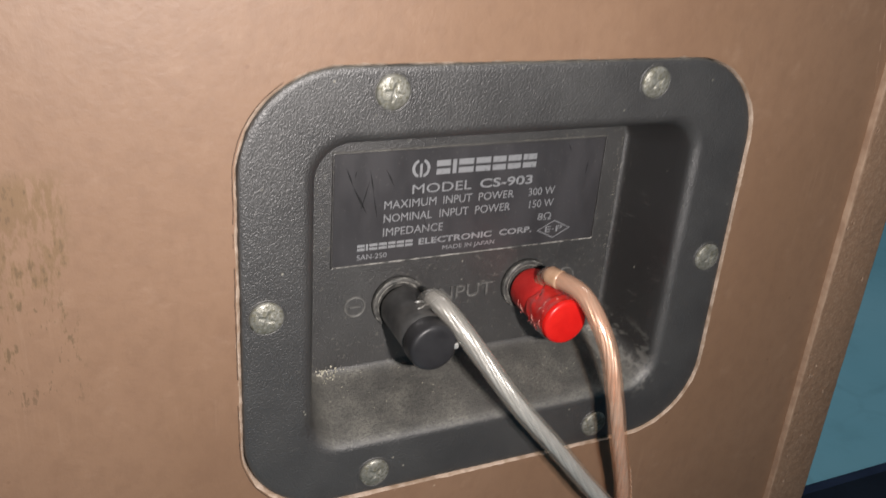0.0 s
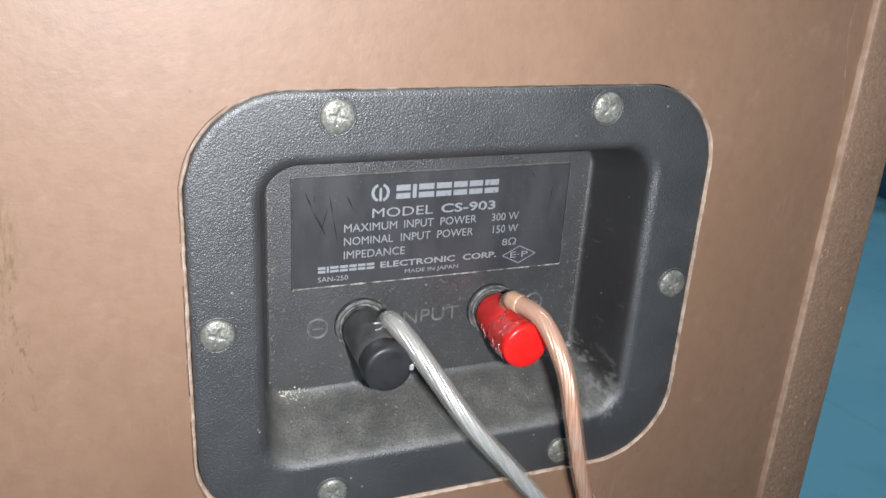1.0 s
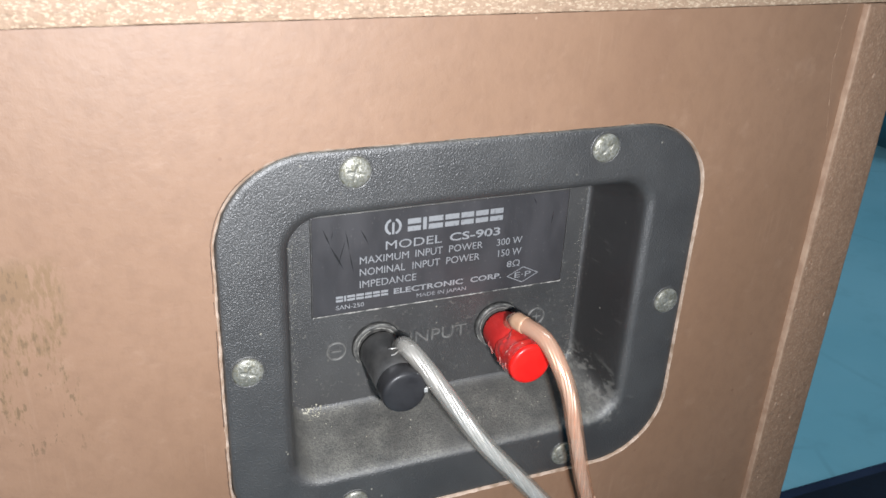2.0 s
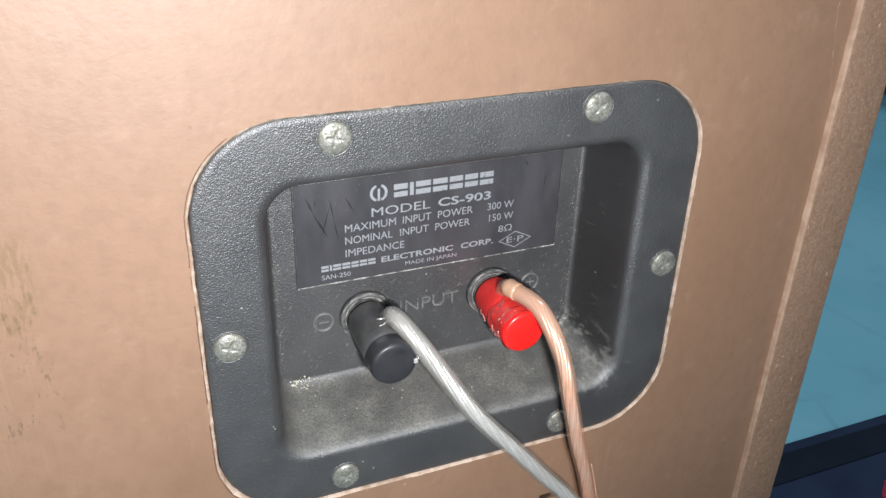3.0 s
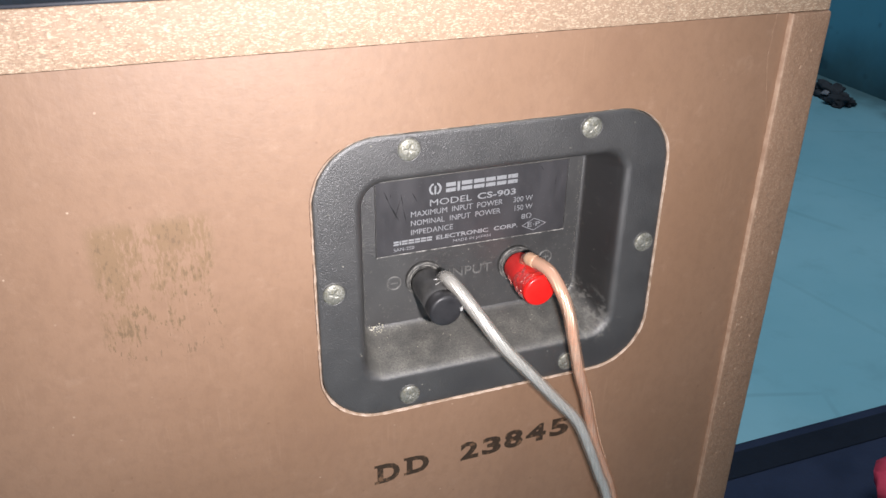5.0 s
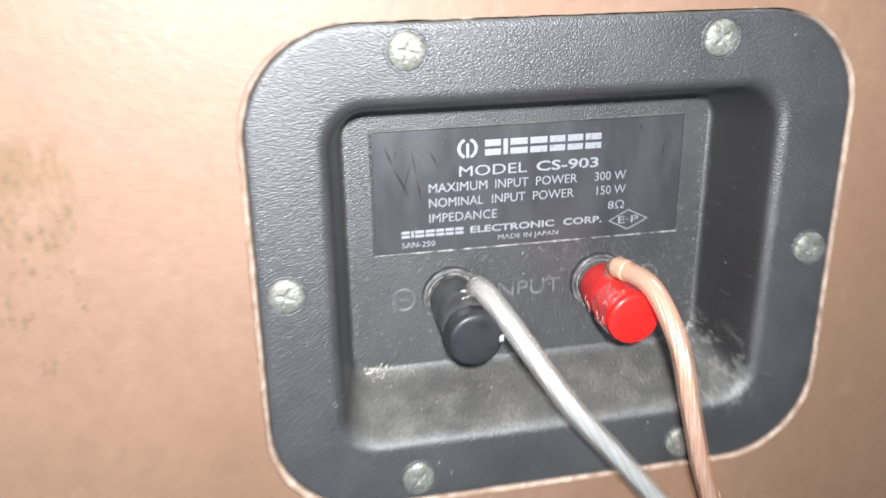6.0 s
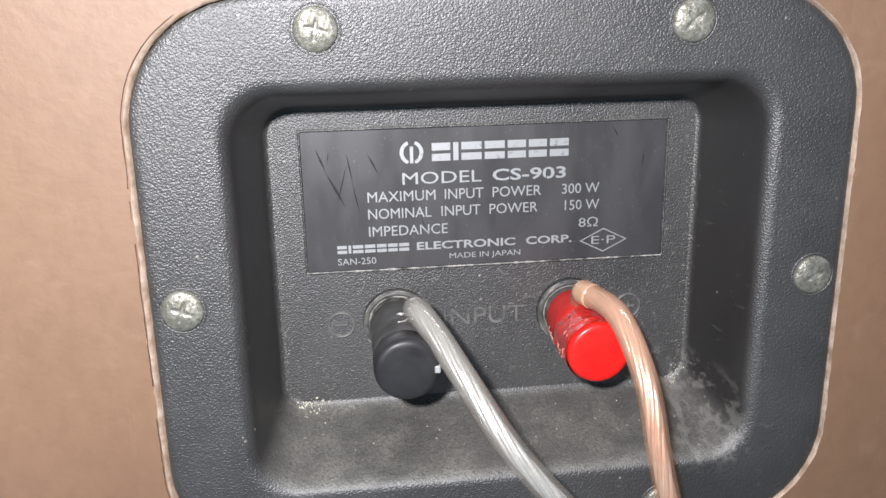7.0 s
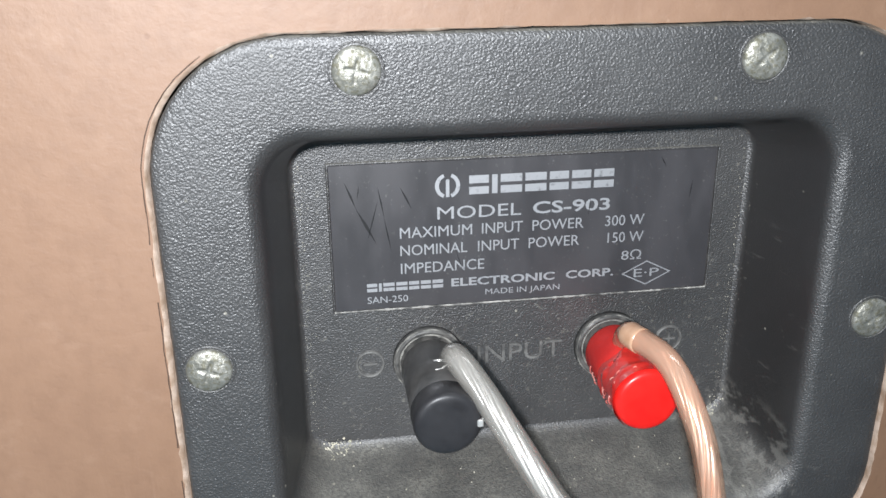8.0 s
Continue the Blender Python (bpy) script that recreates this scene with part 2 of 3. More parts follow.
    m.colour(m.mix(m.math("MULTIPLY", gap, 0.8), (0.040, 0.024, 0.014), (0.20, 0.11, 0.06)))
    return m.m


def white_ink():
    m = Mat("pale_printing_ink", 0.45, 0.6)
    m.colour(m.mix(m.ramp(m.noise(700, 3, 0.7), 0.55, 0.75), (0.54, 0.54, 0.55), (0.30, 0.30, 0.31)))
    return m.m


M_BOARD = hardboard()
M_TOP = chipboard("bare_chipboard", (0.335, 0.225, 0.15), (0.38, 0.26, 0.175), (0.66, 0.53, 0.38), 0.55, 260, 620, 1.2)
M_SIDE = chipboard("painted_chipboard", (0.265, 0.158, 0.098), (0.30, 0.182, 0.114), (0.47, 0.325, 0.225), 0.36, 520, 380, 0.9)
M_FIBRE = mottled("frayed_hardboard_fibre", (0.34, 0.23, 0.155), (0.62, 0.48, 0.38), 260, 0.8, lift=0.5)
M_RIDGE = mottled("rubbed_lit_brown_paint", (0.34, 0.212, 0.14), (0.47, 0.32, 0.222), 200, 0.6, lift=0.4)
M_CRACK = mottled("shadowed_crack", (0.05, 0.03, 0.02), (0.10, 0.06, 0.04), 300, 0.8)
M_VENEER = mottled("dark_vinyl_veneer", (0.030, 0.032, 0.040), (0.050, 0.052, 0.062), 60, 0.35)
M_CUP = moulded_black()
M_FOIL = satin_black()
M_WHITE = white_ink()
M_STAMP = stamped_ink()
M_SCRATCH = mottled("scratched_foil", (0.006, 0.006, 0.007), (0.012, 0.012, 0.012), 600, 0.6)
M_LIP = mottled("dusty_worn_plastic", (0.05, 0.05, 0.05), (0.50, 0.48, 0.44), 420, 0.6)
# same plastic as the cup, painted lighter to show its lit edges
M_RAISED = mottled("edge_lit_black_plastic", (0.085, 0.083, 0.079), (0.19, 0.186, 0.175), 300, 0.5)
M_RIM = mottled("dusty_collar_edge", (0.05, 0.05, 0.048), (0.30, 0.29, 0.26), 520, 0.7)
M_ZINC = zinc()
M_BLACK = mottled("smooth_black_plastic", (0.022, 0.021, 0.0225), (0.034, 0.033, 0.035), 150, 0.38)
# the black sleeve's lit grey is put into a lighter base colour
M_SLEEVE = mottled("top_lit_black_plastic", (0.031, 0.030, 0.0295), (0.066, 0.063, 0.060), 170, 0.36, coat=0.3)
M_COLLAR = mottled("dusty_black_plastic", (0.040, 0.039, 0.038), (0.13, 0.125, 0.115), 420, 0.5)
M_RED = mottled("glossy_red_plastic", (0.70, 0.012, 0.010), (0.82, 0.022, 0.016), 130, 0.33)
M_REDSLEEVE = mottled("dull_red_plastic", (0.54, 0.016, 0.014), (0.68, 0.03, 0.024), 160, 0.5)
M_FILM = mottled("scuffed_red_plastic", (0.48, 0.018, 0.015), (0.60, 0.035, 0.028), 200, 0.12, coat=1.0)
M_FLAKE = mottled("curled_clear_film", (0.66, 0.12, 0.10), (0.80, 0.36, 0.30), 500, 0.15, coat=1.0)
M_CREAM = mottled("yellowed_jacket_end", (0.52, 0.29, 0.17), (0.64, 0.41, 0.27), 200, 0.25, coat=0.5)
M_TIN = mottled("tinned_copper", (0.84, 0.82, 0.78), (0.97, 0.95, 0.92), 160, 0.34, 0.6, lift=0.35)
M_COPPER = mottled("bare_copper", (0.92, 0.63, 0.49), (0.98, 0.82, 0.72), 160, 0.34, 0.6, lift=0.35)
M_CLEAR = clear_jacket("clear_grey_jacket", (0.96, 0.955, 0.94), (0.41, 0.385, 0.345), 0.24, 0.482)
M_AMBER = clear_jacket("clear_pink_jacket", (0.99, 0.90, 0.83), (0.68, 0.42, 0.29), 0.19, 0.487)
M_MARK = mottled("moulded_pale_marks", (0.50, 0.34, 0.25), (0.62, 0.45, 0.35), 300, 0.4)
M_DUST = mottled("pale_lint", (0.50, 0.47, 0.36), (0.70, 0.66, 0.55), 300, 0.9)
M_FLOOR = teal_paint("teal_floor_paint", (0.132, 0.335, 0.425), (0.172, 0.385, 0.48), False)
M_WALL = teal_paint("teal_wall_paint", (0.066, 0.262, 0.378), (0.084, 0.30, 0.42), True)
M_CEIL = mottled("white_ceiling_paint", (0.72, 0.73, 0.72), (0.80, 0.80, 0.79), 3, 0.8)
M_NAVY = woven("navy_cloth", (0.010, 0.018, 0.040), (0.016, 0.026, 0.055), 260)
M_HEM = woven("dark_navy_border", (0.004, 0.008, 0.016), (0.007, 0.012, 0.022), 260)
M_PINK = woven("crimson_cloth", (0.38, 0.03, 0.07), (0.50, 0.06, 0.11), 160)
M_RAG = woven("dark_patterned_cloth", (0.014, 0.019, 0.026), (0.04, 0.05, 0.062), 120)
M_SPOT = woven("pale_cloth_spots", (0.10, 0.12, 0.15), (0.20, 0.23, 0.27), 120)


# ---- mesh helpers (plan numbers in millimetres where a name ends in _mm) ----
def mesh_of(name, bm, material, smooth=True):
    bmesh.ops.recalc_face_normals(bm, faces=bm.faces)
    me = bpy.data.meshes.new(name)
    bm.to_mesh(me)
    bm.free()
    me.materials.append(material)
    me.polygons.foreach_set("use_smooth", [smooth] * len(me.polygons))
    return me


def thing(name, base, label, category, group="", kind=""):
    ob = new(name)
    ob.empty_display_size = 0.02
    ob.location = base
    return tagged(ob, label, category, group, kind)


def adopt(ob, parent):
    """Make ob a child of parent, keeping its mesh in world coordinates."""
    ob.parent = parent
    here, up = Vector((0, 0, 0)), parent
    while up is not None:
        here += up.location
        up = up.parent if up.parent is not None and up.type == "EMPTY" else None
    if parent.type == "EMPTY":
        ob.matrix_parent_inverse = Matrix.Translation(-here)
    return ob


def part(name, bm, material, parent, label="", smooth=True):
    ob = new(name, mesh_of(name, bm, material, smooth))
    adopt(ob, parent)
    return tagged(ob, label)


def pieces(name, bm, material, parent, label=""):
    """Every loose piece of bm becomes a part of its own."""
    left = set(bm.verts)
    while left:
        grow = [left.pop()]
        piece = set(grow)
        while grow:
            for e in grow.pop().link_edges:
                for v in e.verts:
                    if v in left:
                        left.remove(v)
                        piece.add(v)
                        grow.append(v)
        one = bmesh.new()
        twin = {v: one.verts.new(v.co) for v in piece}
        for f in {f for v in piece for f in v.link_faces}:
            one.faces.new([twin[v] for v in f.verts])
        part(name, one, material, parent, label, smooth=False)
    bm.free()


def single(name, bm, material, label, category, kind="", smooth=True):
    return tagged(new(name, mesh_of(name, bm, material, smooth)), label, category, "", kind)


def box_bm(x0, x1, y0, y1, z0, z1, bevel=0.0, seg=2):
    bm = bmesh.new()
    bmesh.ops.create_cube(bm, size=1)
    for v in bm.verts:
        v.co = ((x0 + x1) / 2 + v.co.x * (x1 - x0), (y0 + y1) / 2 + v.co.y * (y1 - y0), (z0 + z1) / 2 + v.co.z * (z1 - z0))
    if bevel:
        bmesh.ops.bevel(bm, geom=bm.edges[:], offset=bevel, segments=seg, affect="EDGES", profile=0.6)
    return bm


def rounded_loop(hx, zt, zb, r, corner=10, side=1):
    """Points (x, z) round an upright rounded rectangle centred on x = 0."""
    pts = []
    centres = ((hx - r, zt - r, 0), (-hx + r, zt - r, 90), (-hx + r, zb + r, 180), (hx - r, zb + r, 270))
    for i, (cx, cz, a0) in enumerate(centres):
        arc = [(cx + r * math.cos(radians(a0 + 90 * k / corner)), cz + r * math.sin(radians(a0 + 90 * k / corner))) for k in range(corner + 1)]
        pts += arc
        nx, nz, na = centres[(i + 1) % 4]
        end = (nx + r * math.cos(radians(na)), nz + r * math.sin(radians(na)))
        for k in range(1, side):
            f = k / side
            pts.append((arc[-1][0] * (1 - f) + end[0] * f, arc[-1][1] * (1 - f) + end[1] * f))
    return pts


def loft(bm, rings, close=True):
    """Skin rings of points (x, y, z)."""
    rows = [[bm.verts.new(p) for p in ring] for ring in rings]
    for a, b in zip(rows[:-1], rows[1:]):
        n = len(a)
        for i in range(n if close else n - 1):
            bm.faces.new((a[i], a[(i + 1) % n], b[(i + 1) % n], b[i]))
    return rows


def lathe_bm(profile, cx, cz, seg=48, caps=True):
    """A turned body about an axis along y: profile of (radius, y)."""
    bm = bmesh.new()
    rows = loft(bm, [[(cx + r * math.cos(2 * math.pi * k / seg), y, cz + r * math.sin(2 * math.pi * k / seg)) for k in range(seg)] for r, y in profile])
    if caps:
        bm.faces.new(rows[0])
        bm.faces.new(rows[-1])
    return bm


def glide(points, per=10):
    """A smooth run of points through the given ones."""
    p = [Vector(q) for q in points]
    p = [2 * p[0] - p[1]] + p + [2 * p[-1] - p[-2]]
    out = []
    for i in range(1, len(p) - 2):
        for k in range(per):
            t = k / per
            a, b, c, d = p[i - 1], p[i], p[i + 1], p[i + 2]
            out.append(0.5 * (2 * b + (c - a) * t + (2 * a - 5 * b + 4 * c - d) * t * t + (3 * b - a - 3 * c + d) * t ** 3))
    return out + [p[-2]]


def frames_along(path):
    """A side and an up vector at every point of a path, carried along without twisting."""
    side, out = Vector((1, 0, 0)), []
    for i, p in enumerate(path):
        way = (path[min(i + 1, len(path) - 1)] - path[max(i - 1, 0)]).normalized()
        side = (side - way * side.dot(way)).normalized()
        out.append((p, side, way.cross(side), way))
    return out


def tube_bm(path, radius, seg=14, squeeze=lambda s: 1.0):
    bm = bmesh.new()
    fr = frames_along(path)
    rings = []
    p, s, u, w = fr[0]
    for f, back in ((0.35, 0.9), (0.75, 0.55)):
        rings.append([p - w * radius * back + (s * math.cos(a) + u * math.sin(a)) * radius * f for a in [2 * math.pi * k / seg for k in range(seg)]])
    for i, (p, s, u, w) in enumerate(fr):
        r = radius * squeeze(i / (len(fr) - 1))
        rings.append([p + (s * math.cos(a) + u * math.sin(a)) * r for a in [2 * math.pi * k / seg for k in range(seg)]])
    rows = loft(bm, rings)
    bm.faces.new(rows[0])
    bm.faces.new(rows[-1])
    return bm


def helix(path, offset, pitch, phase):
    out, run = [], 0.0
    for i, (p, s, u, w) in enumerate(frames_along(path)):
        if i:
            run += (p - path[i - 1]).length
        a = phase + 2 * math.pi * run / pitch
        out.append(p + (s * math.cos(a) + u * math.sin(a)) * offset)
    return out


def letters_bm(text, x0, x1, z0, z1, y, bold=0.0, depth=0.0):
    """Lettering stretched into the box x0..x1, z0..z1, facing -y."""
    cu = bpy.data.curves.new("lettering", "FONT")
    cu.body, cu.size, cu.resolution_u, cu.offset = text, 1.0, 3, bold
    ob = new("lettering", cu)
    me = bpy.data.meshes.new_from_object(ob.evaluated_get(bpy.context.evaluated_depsgraph_get()))
    bpy.data.objects.remove(ob)
    bm = bmesh.new()
    bm.from_mesh(me)
    bpy.data.meshes.remove(me)
    xs, ys = [v.co.x for v in bm.verts], [v.co.y for v in bm.verts]
    ax, bx, ay, by = min(xs), max(xs), min(ys), max(ys)
    for v in bm.verts:
        v.co = (x0 + (v.co.x - ax) / (bx - ax) * (x1 - x0), y, z0 + (v.co.y - ay) / (by - ay) * (z1 - z0))
    if depth:
        got = bmesh.ops.extrude_face_region(bm, geom=bm.faces[:])
        for v in got["geom"]:
            if isinstance(v, bmesh.types.BMVert):
                v.co.y -= depth
    return bm


def bars_bm(quads, y):
    """Flat slabs from corner lists (x, z)."""
    bm = bmesh.new()
    for q in quads:
        bm.faces.new([bm.verts.new((x, y, z)) for x, z in q])
    return bm


def rect(x0, x1, z0, z1, lean=0.0):
    return [(x0, z0), (x1, z0), (x1 + lean, z1), (x0 + lean, z1)]


def strokes_bm(lines, y):
    """Thin scratches: (x0, z0, x1, z1, width)."""
    quads = []
    for x0, z0, x1, z1, w in lines:
        d = Vector((x1 - x0, z1 - z0)).normalized()
        n = Vector((-d.y, d.x)) * w / 2
        quads.append([(x0 - n.x * 0.3, z0 - n.y * 0.3), ((x0 + x1) / 2 - n.x, (z0 + z1) / 2 - n.y), (x1, z1), ((x0 + x1) / 2 + n.x, (z0 + z1) / 2 + n.y)])
    return bars_bm(quads, y)


MM = 0.001


# ---- the room ----
def slab(name, x0, x1, y0, y1, z0, z1, material, label, category):
    return single(name, box_bm(x0, x1, y0, y1, z0, z1), material, label, category, "structure", smooth=False)


slab("floor", -1.7, 1.62, -1.8, 2.4, -0.1, 0.0, M_FLOOR, "worn teal painted cement floor with faint cracks", "floor")
slab("wall_east", 1.62, 1.76, -1.8, 2.4, -0.1, 2.6, M_WALL, "teal painted wall, grime and shade painted dark at its foot", "wall")
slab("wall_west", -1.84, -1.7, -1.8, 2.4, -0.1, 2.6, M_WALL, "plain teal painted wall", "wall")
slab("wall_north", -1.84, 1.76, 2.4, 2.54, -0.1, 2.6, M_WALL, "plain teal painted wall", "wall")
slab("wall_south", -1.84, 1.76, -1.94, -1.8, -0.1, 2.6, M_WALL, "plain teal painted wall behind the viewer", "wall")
slab("ceiling", -1.84, 1.76, -1.94, 2.54, 2.6, 2.7, M_CEIL, "plain white ceiling", "ceiling")

# ---- the loudspeaker cabinet ----
PANEL_Y = -0.00055
X_L, X_R, Z_SEAM, Z_TOP = -0.274, 0.112, 0.5862, 0.6035
speaker = thing("loudspeaker", (-0.08, 0.17, 0.0), "brown hardboard-backed wooden loudspeaker cabinet standing on the floor", "loudspeaker")


def worn_rng(i, k):
    return noise.noise(Vector((i * 0.31, k * 7.7, 0.4))) + 0.6 * noise.noise(Vector((i * 1.3, k * 3.1, 2.4)))


HOLE = [(x + 0.5 if x > 0 else x, z) for x, z in rounded_loop(68.0, 556.5, 443.5, 23.0, 14, 60)]
N_HOLE = len(HOLE)
EDGE = []
for i, (hx_, hz_) in enumerate(HOLE):
    out = Vector((hx_, hz_ - 500)).normalized()
    chip = 0.14 + 0.32 * max(0.0, worn_rng(i, 1)) + 0.5 * max(0.0, worn_rng(i * 2.7, 13) - 0.25) + (1.6 * max(0.0, worn_rng(i * 0.9, 5) - 0.55))
    chip += 0.6 * max(0.0, -out.x) ** 2 * (0.7 + 0.5 * worn_rng(i * 0.4, 11))
    EDGE.append(((hx_ + out.x * chip) * MM, (hz_ + out.y * chip) * MM))

bm = bmesh.new()
inner = [bm.verts.new((x, PANEL_Y, z)) for x, z in EDGE]
outer = [bm.verts.new(c) for c in ((X_R, PANEL_Y, Z_SEAM), (X_L, PANEL_Y, Z_SEAM), (X_L, PANEL_Y, 0.018), (X_R, PANEL_Y, 0.018))]
rim_edges = [bm.edges.new((a, b)) for ring in (inner, outer) for a, b in zip(ring, ring[1:] + ring[:1])]
bmesh.ops.triangle_fill(bm, use_beauty=True, use_dissolve=False, edges=rim_edges)
for f in list(bm.faces):
    c = f.calc_center_median()
    if abs(c.x) < 0.06 and abs(c.z - 0.5) < 0.05:
        bm.faces.remove(f)
back_panel = part("back_panel", bm, M_BOARD, speaker, "brown painted hardboard back panel with a rubbed patch", smooth=False)

bm = bmesh.new()
rings = [[(x, PANEL_Y, z) for x, z in EDGE]]
rings.append([((hx_ + 0.2 * worn_rng(i * 2.1, 9)) * MM, PANEL_Y + 0.0004 + 0.0002 * worn_rng(i, 3), (hz_ + 0.2 * worn_rng(i * 2.1, 8)) * MM) for i, (hx_, hz_) in enumerate(HOLE)])
rings.append([(x * MM, 0.004, z * MM) for x, z in HOLE])
loft(bm, rings)
part("cut_edge", bm, M_FIBRE, back_panel, "pale frayed edge of the cut-out")

# hairline crack in the hardboard beside the cut-out
cracked, run = [], []
for i in range(N_HOLE):
    hx_, hz_ = HOLE[i]
    out = Vector((hx_, hz_ - 500)).normalized()
    if hx_ < -52 and worn_rng(i * 0.5, 17) > -0.35:
        off = 0.95 + 0.18 * worn_rng(i * 0.35, 19) + 0.12 * worn_rng(i * 1.9, 21)
        run.append(((hx_ + out.x * off) * MM, (hz_ + out.y * off) * MM, max(0.03, 0.11 + 0.07 * worn_rng(i, 23)) * MM, out))
    elif run:
        cracked.append(run)
        run = []
if run:
    cracked.append(run)
for run in cracked:
    if len(run) > 2:
        bm = bmesh.new()
        loft(bm, [[(x - n.x * w, PANEL_Y - 0.00004, z - n.y * w), (x + n.x * w, PANEL_Y - 0.00004, z + n.y * w)] for x, z, w, n in run], close=False)
        part("crack", bm, M_CRACK, back_panel, "dark hairline crack", smooth=False)

# thin paper strip glued along the side of the panel
bm = bmesh.new()
rings, torn = [], []
for k in range(201):
    z = 0.545 + (Z_SEAM - 0.545) * k / 200
    x = 0.1050 + 0.22 * max(0.0, 0.571 - z) + 0.0004 * worn_rng(k * 0.35, 31) + 0.00035 * max(0.0, worn_rng(k * 1.1, 33)) + 0.0012 * max(0.0, (z - 0.560) / 0.026)
    rings.append([(x, PANEL_Y, z), (x + 0.0008, PANEL_Y - 0.00005, z), (0.1117, PANEL_Y - 0.00006, z)])
    torn.append((x, z))
loft(bm, rings, close=False)
part("paper_strip", bm, M_BOARD, back_panel, "thin brown paper strip with a torn edge", smooth=False)
bm = bmesh.new()
rings = []
for k, (x, z) in enumerate(torn):
    w = 0.0003 * max(0.0, worn_rng(k * 0.8, 37) - 0.22) * min(1.0, max(0.0, (z - 0.545) / 0.01))
    rings.append([(x - w, PANEL_Y - 0.00003, z), (x + w * 0.4, PANEL_Y - 0.00009, z)])
loft(bm, rings, close=False)
part("torn_fibres", bm, M_RIDGE, back_panel, "pale torn fibres", smooth=False)

DIGITS = [("D", -48.2, -38.8, 408.9, 418.6), ("D", -35.9, -26.3, 410.0, 419.0), ("2", -12.6, -4.6, 410.6, 419.8), ("3", -2.9, 5.6, 410.6, 419.6),
          ("8", 7.0, 15.6, 411.0, 420.4), ("4", 17.0, 26.4, 411.4, 420.6), ("5", 28.2, 37.2, 411.6, 421.0)]
for ch, x0, x1, z0, z1 in DIGITS:
    part("stamped_character", letters_bm(ch, x0 * MM, x1 * MM, z0 * MM, z1 * MM, PANEL_Y - 0.00008, 0.045), M_STAMP, back_panel, "dark stamped character", smooth=False)


def board_bm(x0, x1, y0, y1, z0, z1, wear, seed):
    """A board whose long edges are rounded and slightly uneven."""
    bm = box_bm(x0, x1, y0, y1, z0, z1)
    long_axis = max(range(3), key=lambda k: (x1 - x0, y1 - y0, z1 - z0)[k])
    edges = [e for e in bm.edges if abs((e.verts[0].co - e.verts[1].co)[long_axis]) > 1e-6]
    bmesh.ops.subdivide_edges(bm, edges=edges, cuts=120)
    edges = [e for e in bm.edges if len(e.link_faces) == 2 and e.calc_face_angle(0) > 0.5]
    bmesh.ops.bevel(bm, geom=edges, offset=wear, segments=3, affect="EDGES", profile=0.5)
    for v in bm.verts:
        n = noise.noise(Vector(v.co) * 160 + Vector((seed, 0, 0)))
        k = noise.noise(Vector(v.co) * 520 + Vector((0, seed, 0)))
        v.co += Vector((0.00022 * n + 0.00012 * k, 0.00012 * k, 0.00012 * n))
    return bm


part("top_board", board_bm(X_L - 0.018, X_R + 0.018, PANEL_Y - 0.0003, 0.345, Z_SEAM + 0.0001, Z_TOP, 0.0004, 1.0), M_TOP, speaker, "bare chipboard edge of the top board")
part("side_board", board_bm(X_R + 0.0004, X_R + 0.0184, PANEL_Y - 0.0016, 0.345, 0.0, Z_SEAM, 0.0012, 2.0), M_SIDE, speaker, "brown painted chipboard side with a worn pale edge")
part("side_board", board_bm(X_L - 0.0184, X_L - 0.0004, PANEL_Y - 0.0016, 0.345, 0.0, Z_SEAM, 0.0012, 3.0), M_SIDE, speaker, "brown painted chipboard side with a worn pale edge")
part("bottom_board", board_bm(X_L, X_R, PANEL_Y - 0.0003, 0.345, 0.0, 0.0176, 0.0008, 4.0), M_TOP, speaker, "bare chipboard edge of the bottom board")
part("veneer", box_bm(X_L - 0.018, X_R + 0.018, PANEL_Y - 0.0006, 0.345, Z_TOP + 0.0001, Z_TOP + 0.0012, 0.0003), M_VENEER, speaker, "dark vinyl veneer on top")
part("front_baffle", box_bm(X_L, X_R, 0.326, 0.345, 0.018, Z_SEAM), M_SIDE, speaker, smooth=False)

for x0, z0, z1 in ((-48.2, 408.9, 418.6), (-35.9, 410.0, 419.0)):
    for z in (z0, z1 - 1.3):
        part("stamped_serif", bars_bm([rect((x0 - 1.2) * MM, (x0 + 0.6) * MM, z * MM, (z + 1.3) * MM)], PANEL_Y - 0.00012), M_STAMP, back_panel, smooth=False)

# worn ridge where the side board meets the panel; lighter brown paints its lit edge
bm = bmesh.new()
rings = []
for k in range(241):
    z = 0.02 + (Z_SEAM - 0.02) * k / 240
    w = (0.00042 + 0.00013 * max(-0.9, worn_rng(k * 1.7, 2))) * (0.35 + 0.65 * min(1.0, max(0.0, (z - 0.36) / 0.16)))
    x = X_R + 0.0002 + 0.00009 * worn_rng(k, 6)
    rings.append([(x - w, PANEL_Y + 0.0002, z), (x - w * 0.4, PANEL_Y - 0.0015, z), (x + w * 0.6, PANEL_Y - 0.0021, z), (x + w * 1.5, PANEL_Y - 0.0014, z)])
loft(bm, rings, close=False)
part("worn_ridge", bm, M_RIDGE, speaker, "pale worn ridge along the side board, painted as a lit edge")

chip_rng = random.Random(8)
for k in range(26):
    z = chip_rng.uniform(0.36, 0.583)
    x = X_R + 0.0012 + 0.015 * chip_rng.random() ** 2.0
    r = chip_rng.uniform(0.00025, 0.0007)
    bm = bmesh.new()
    ring = [bm.verts.new((x + r * chip_rng.uniform(0.5, 1.1) * math.cos(a), PANEL_Y - 0.00195, z + 1.5 * r * chip_rng.uniform(0.5, 1.1) * math.sin(a))) for a in [2 * math.pi * j / 7 for j in range(7)]]
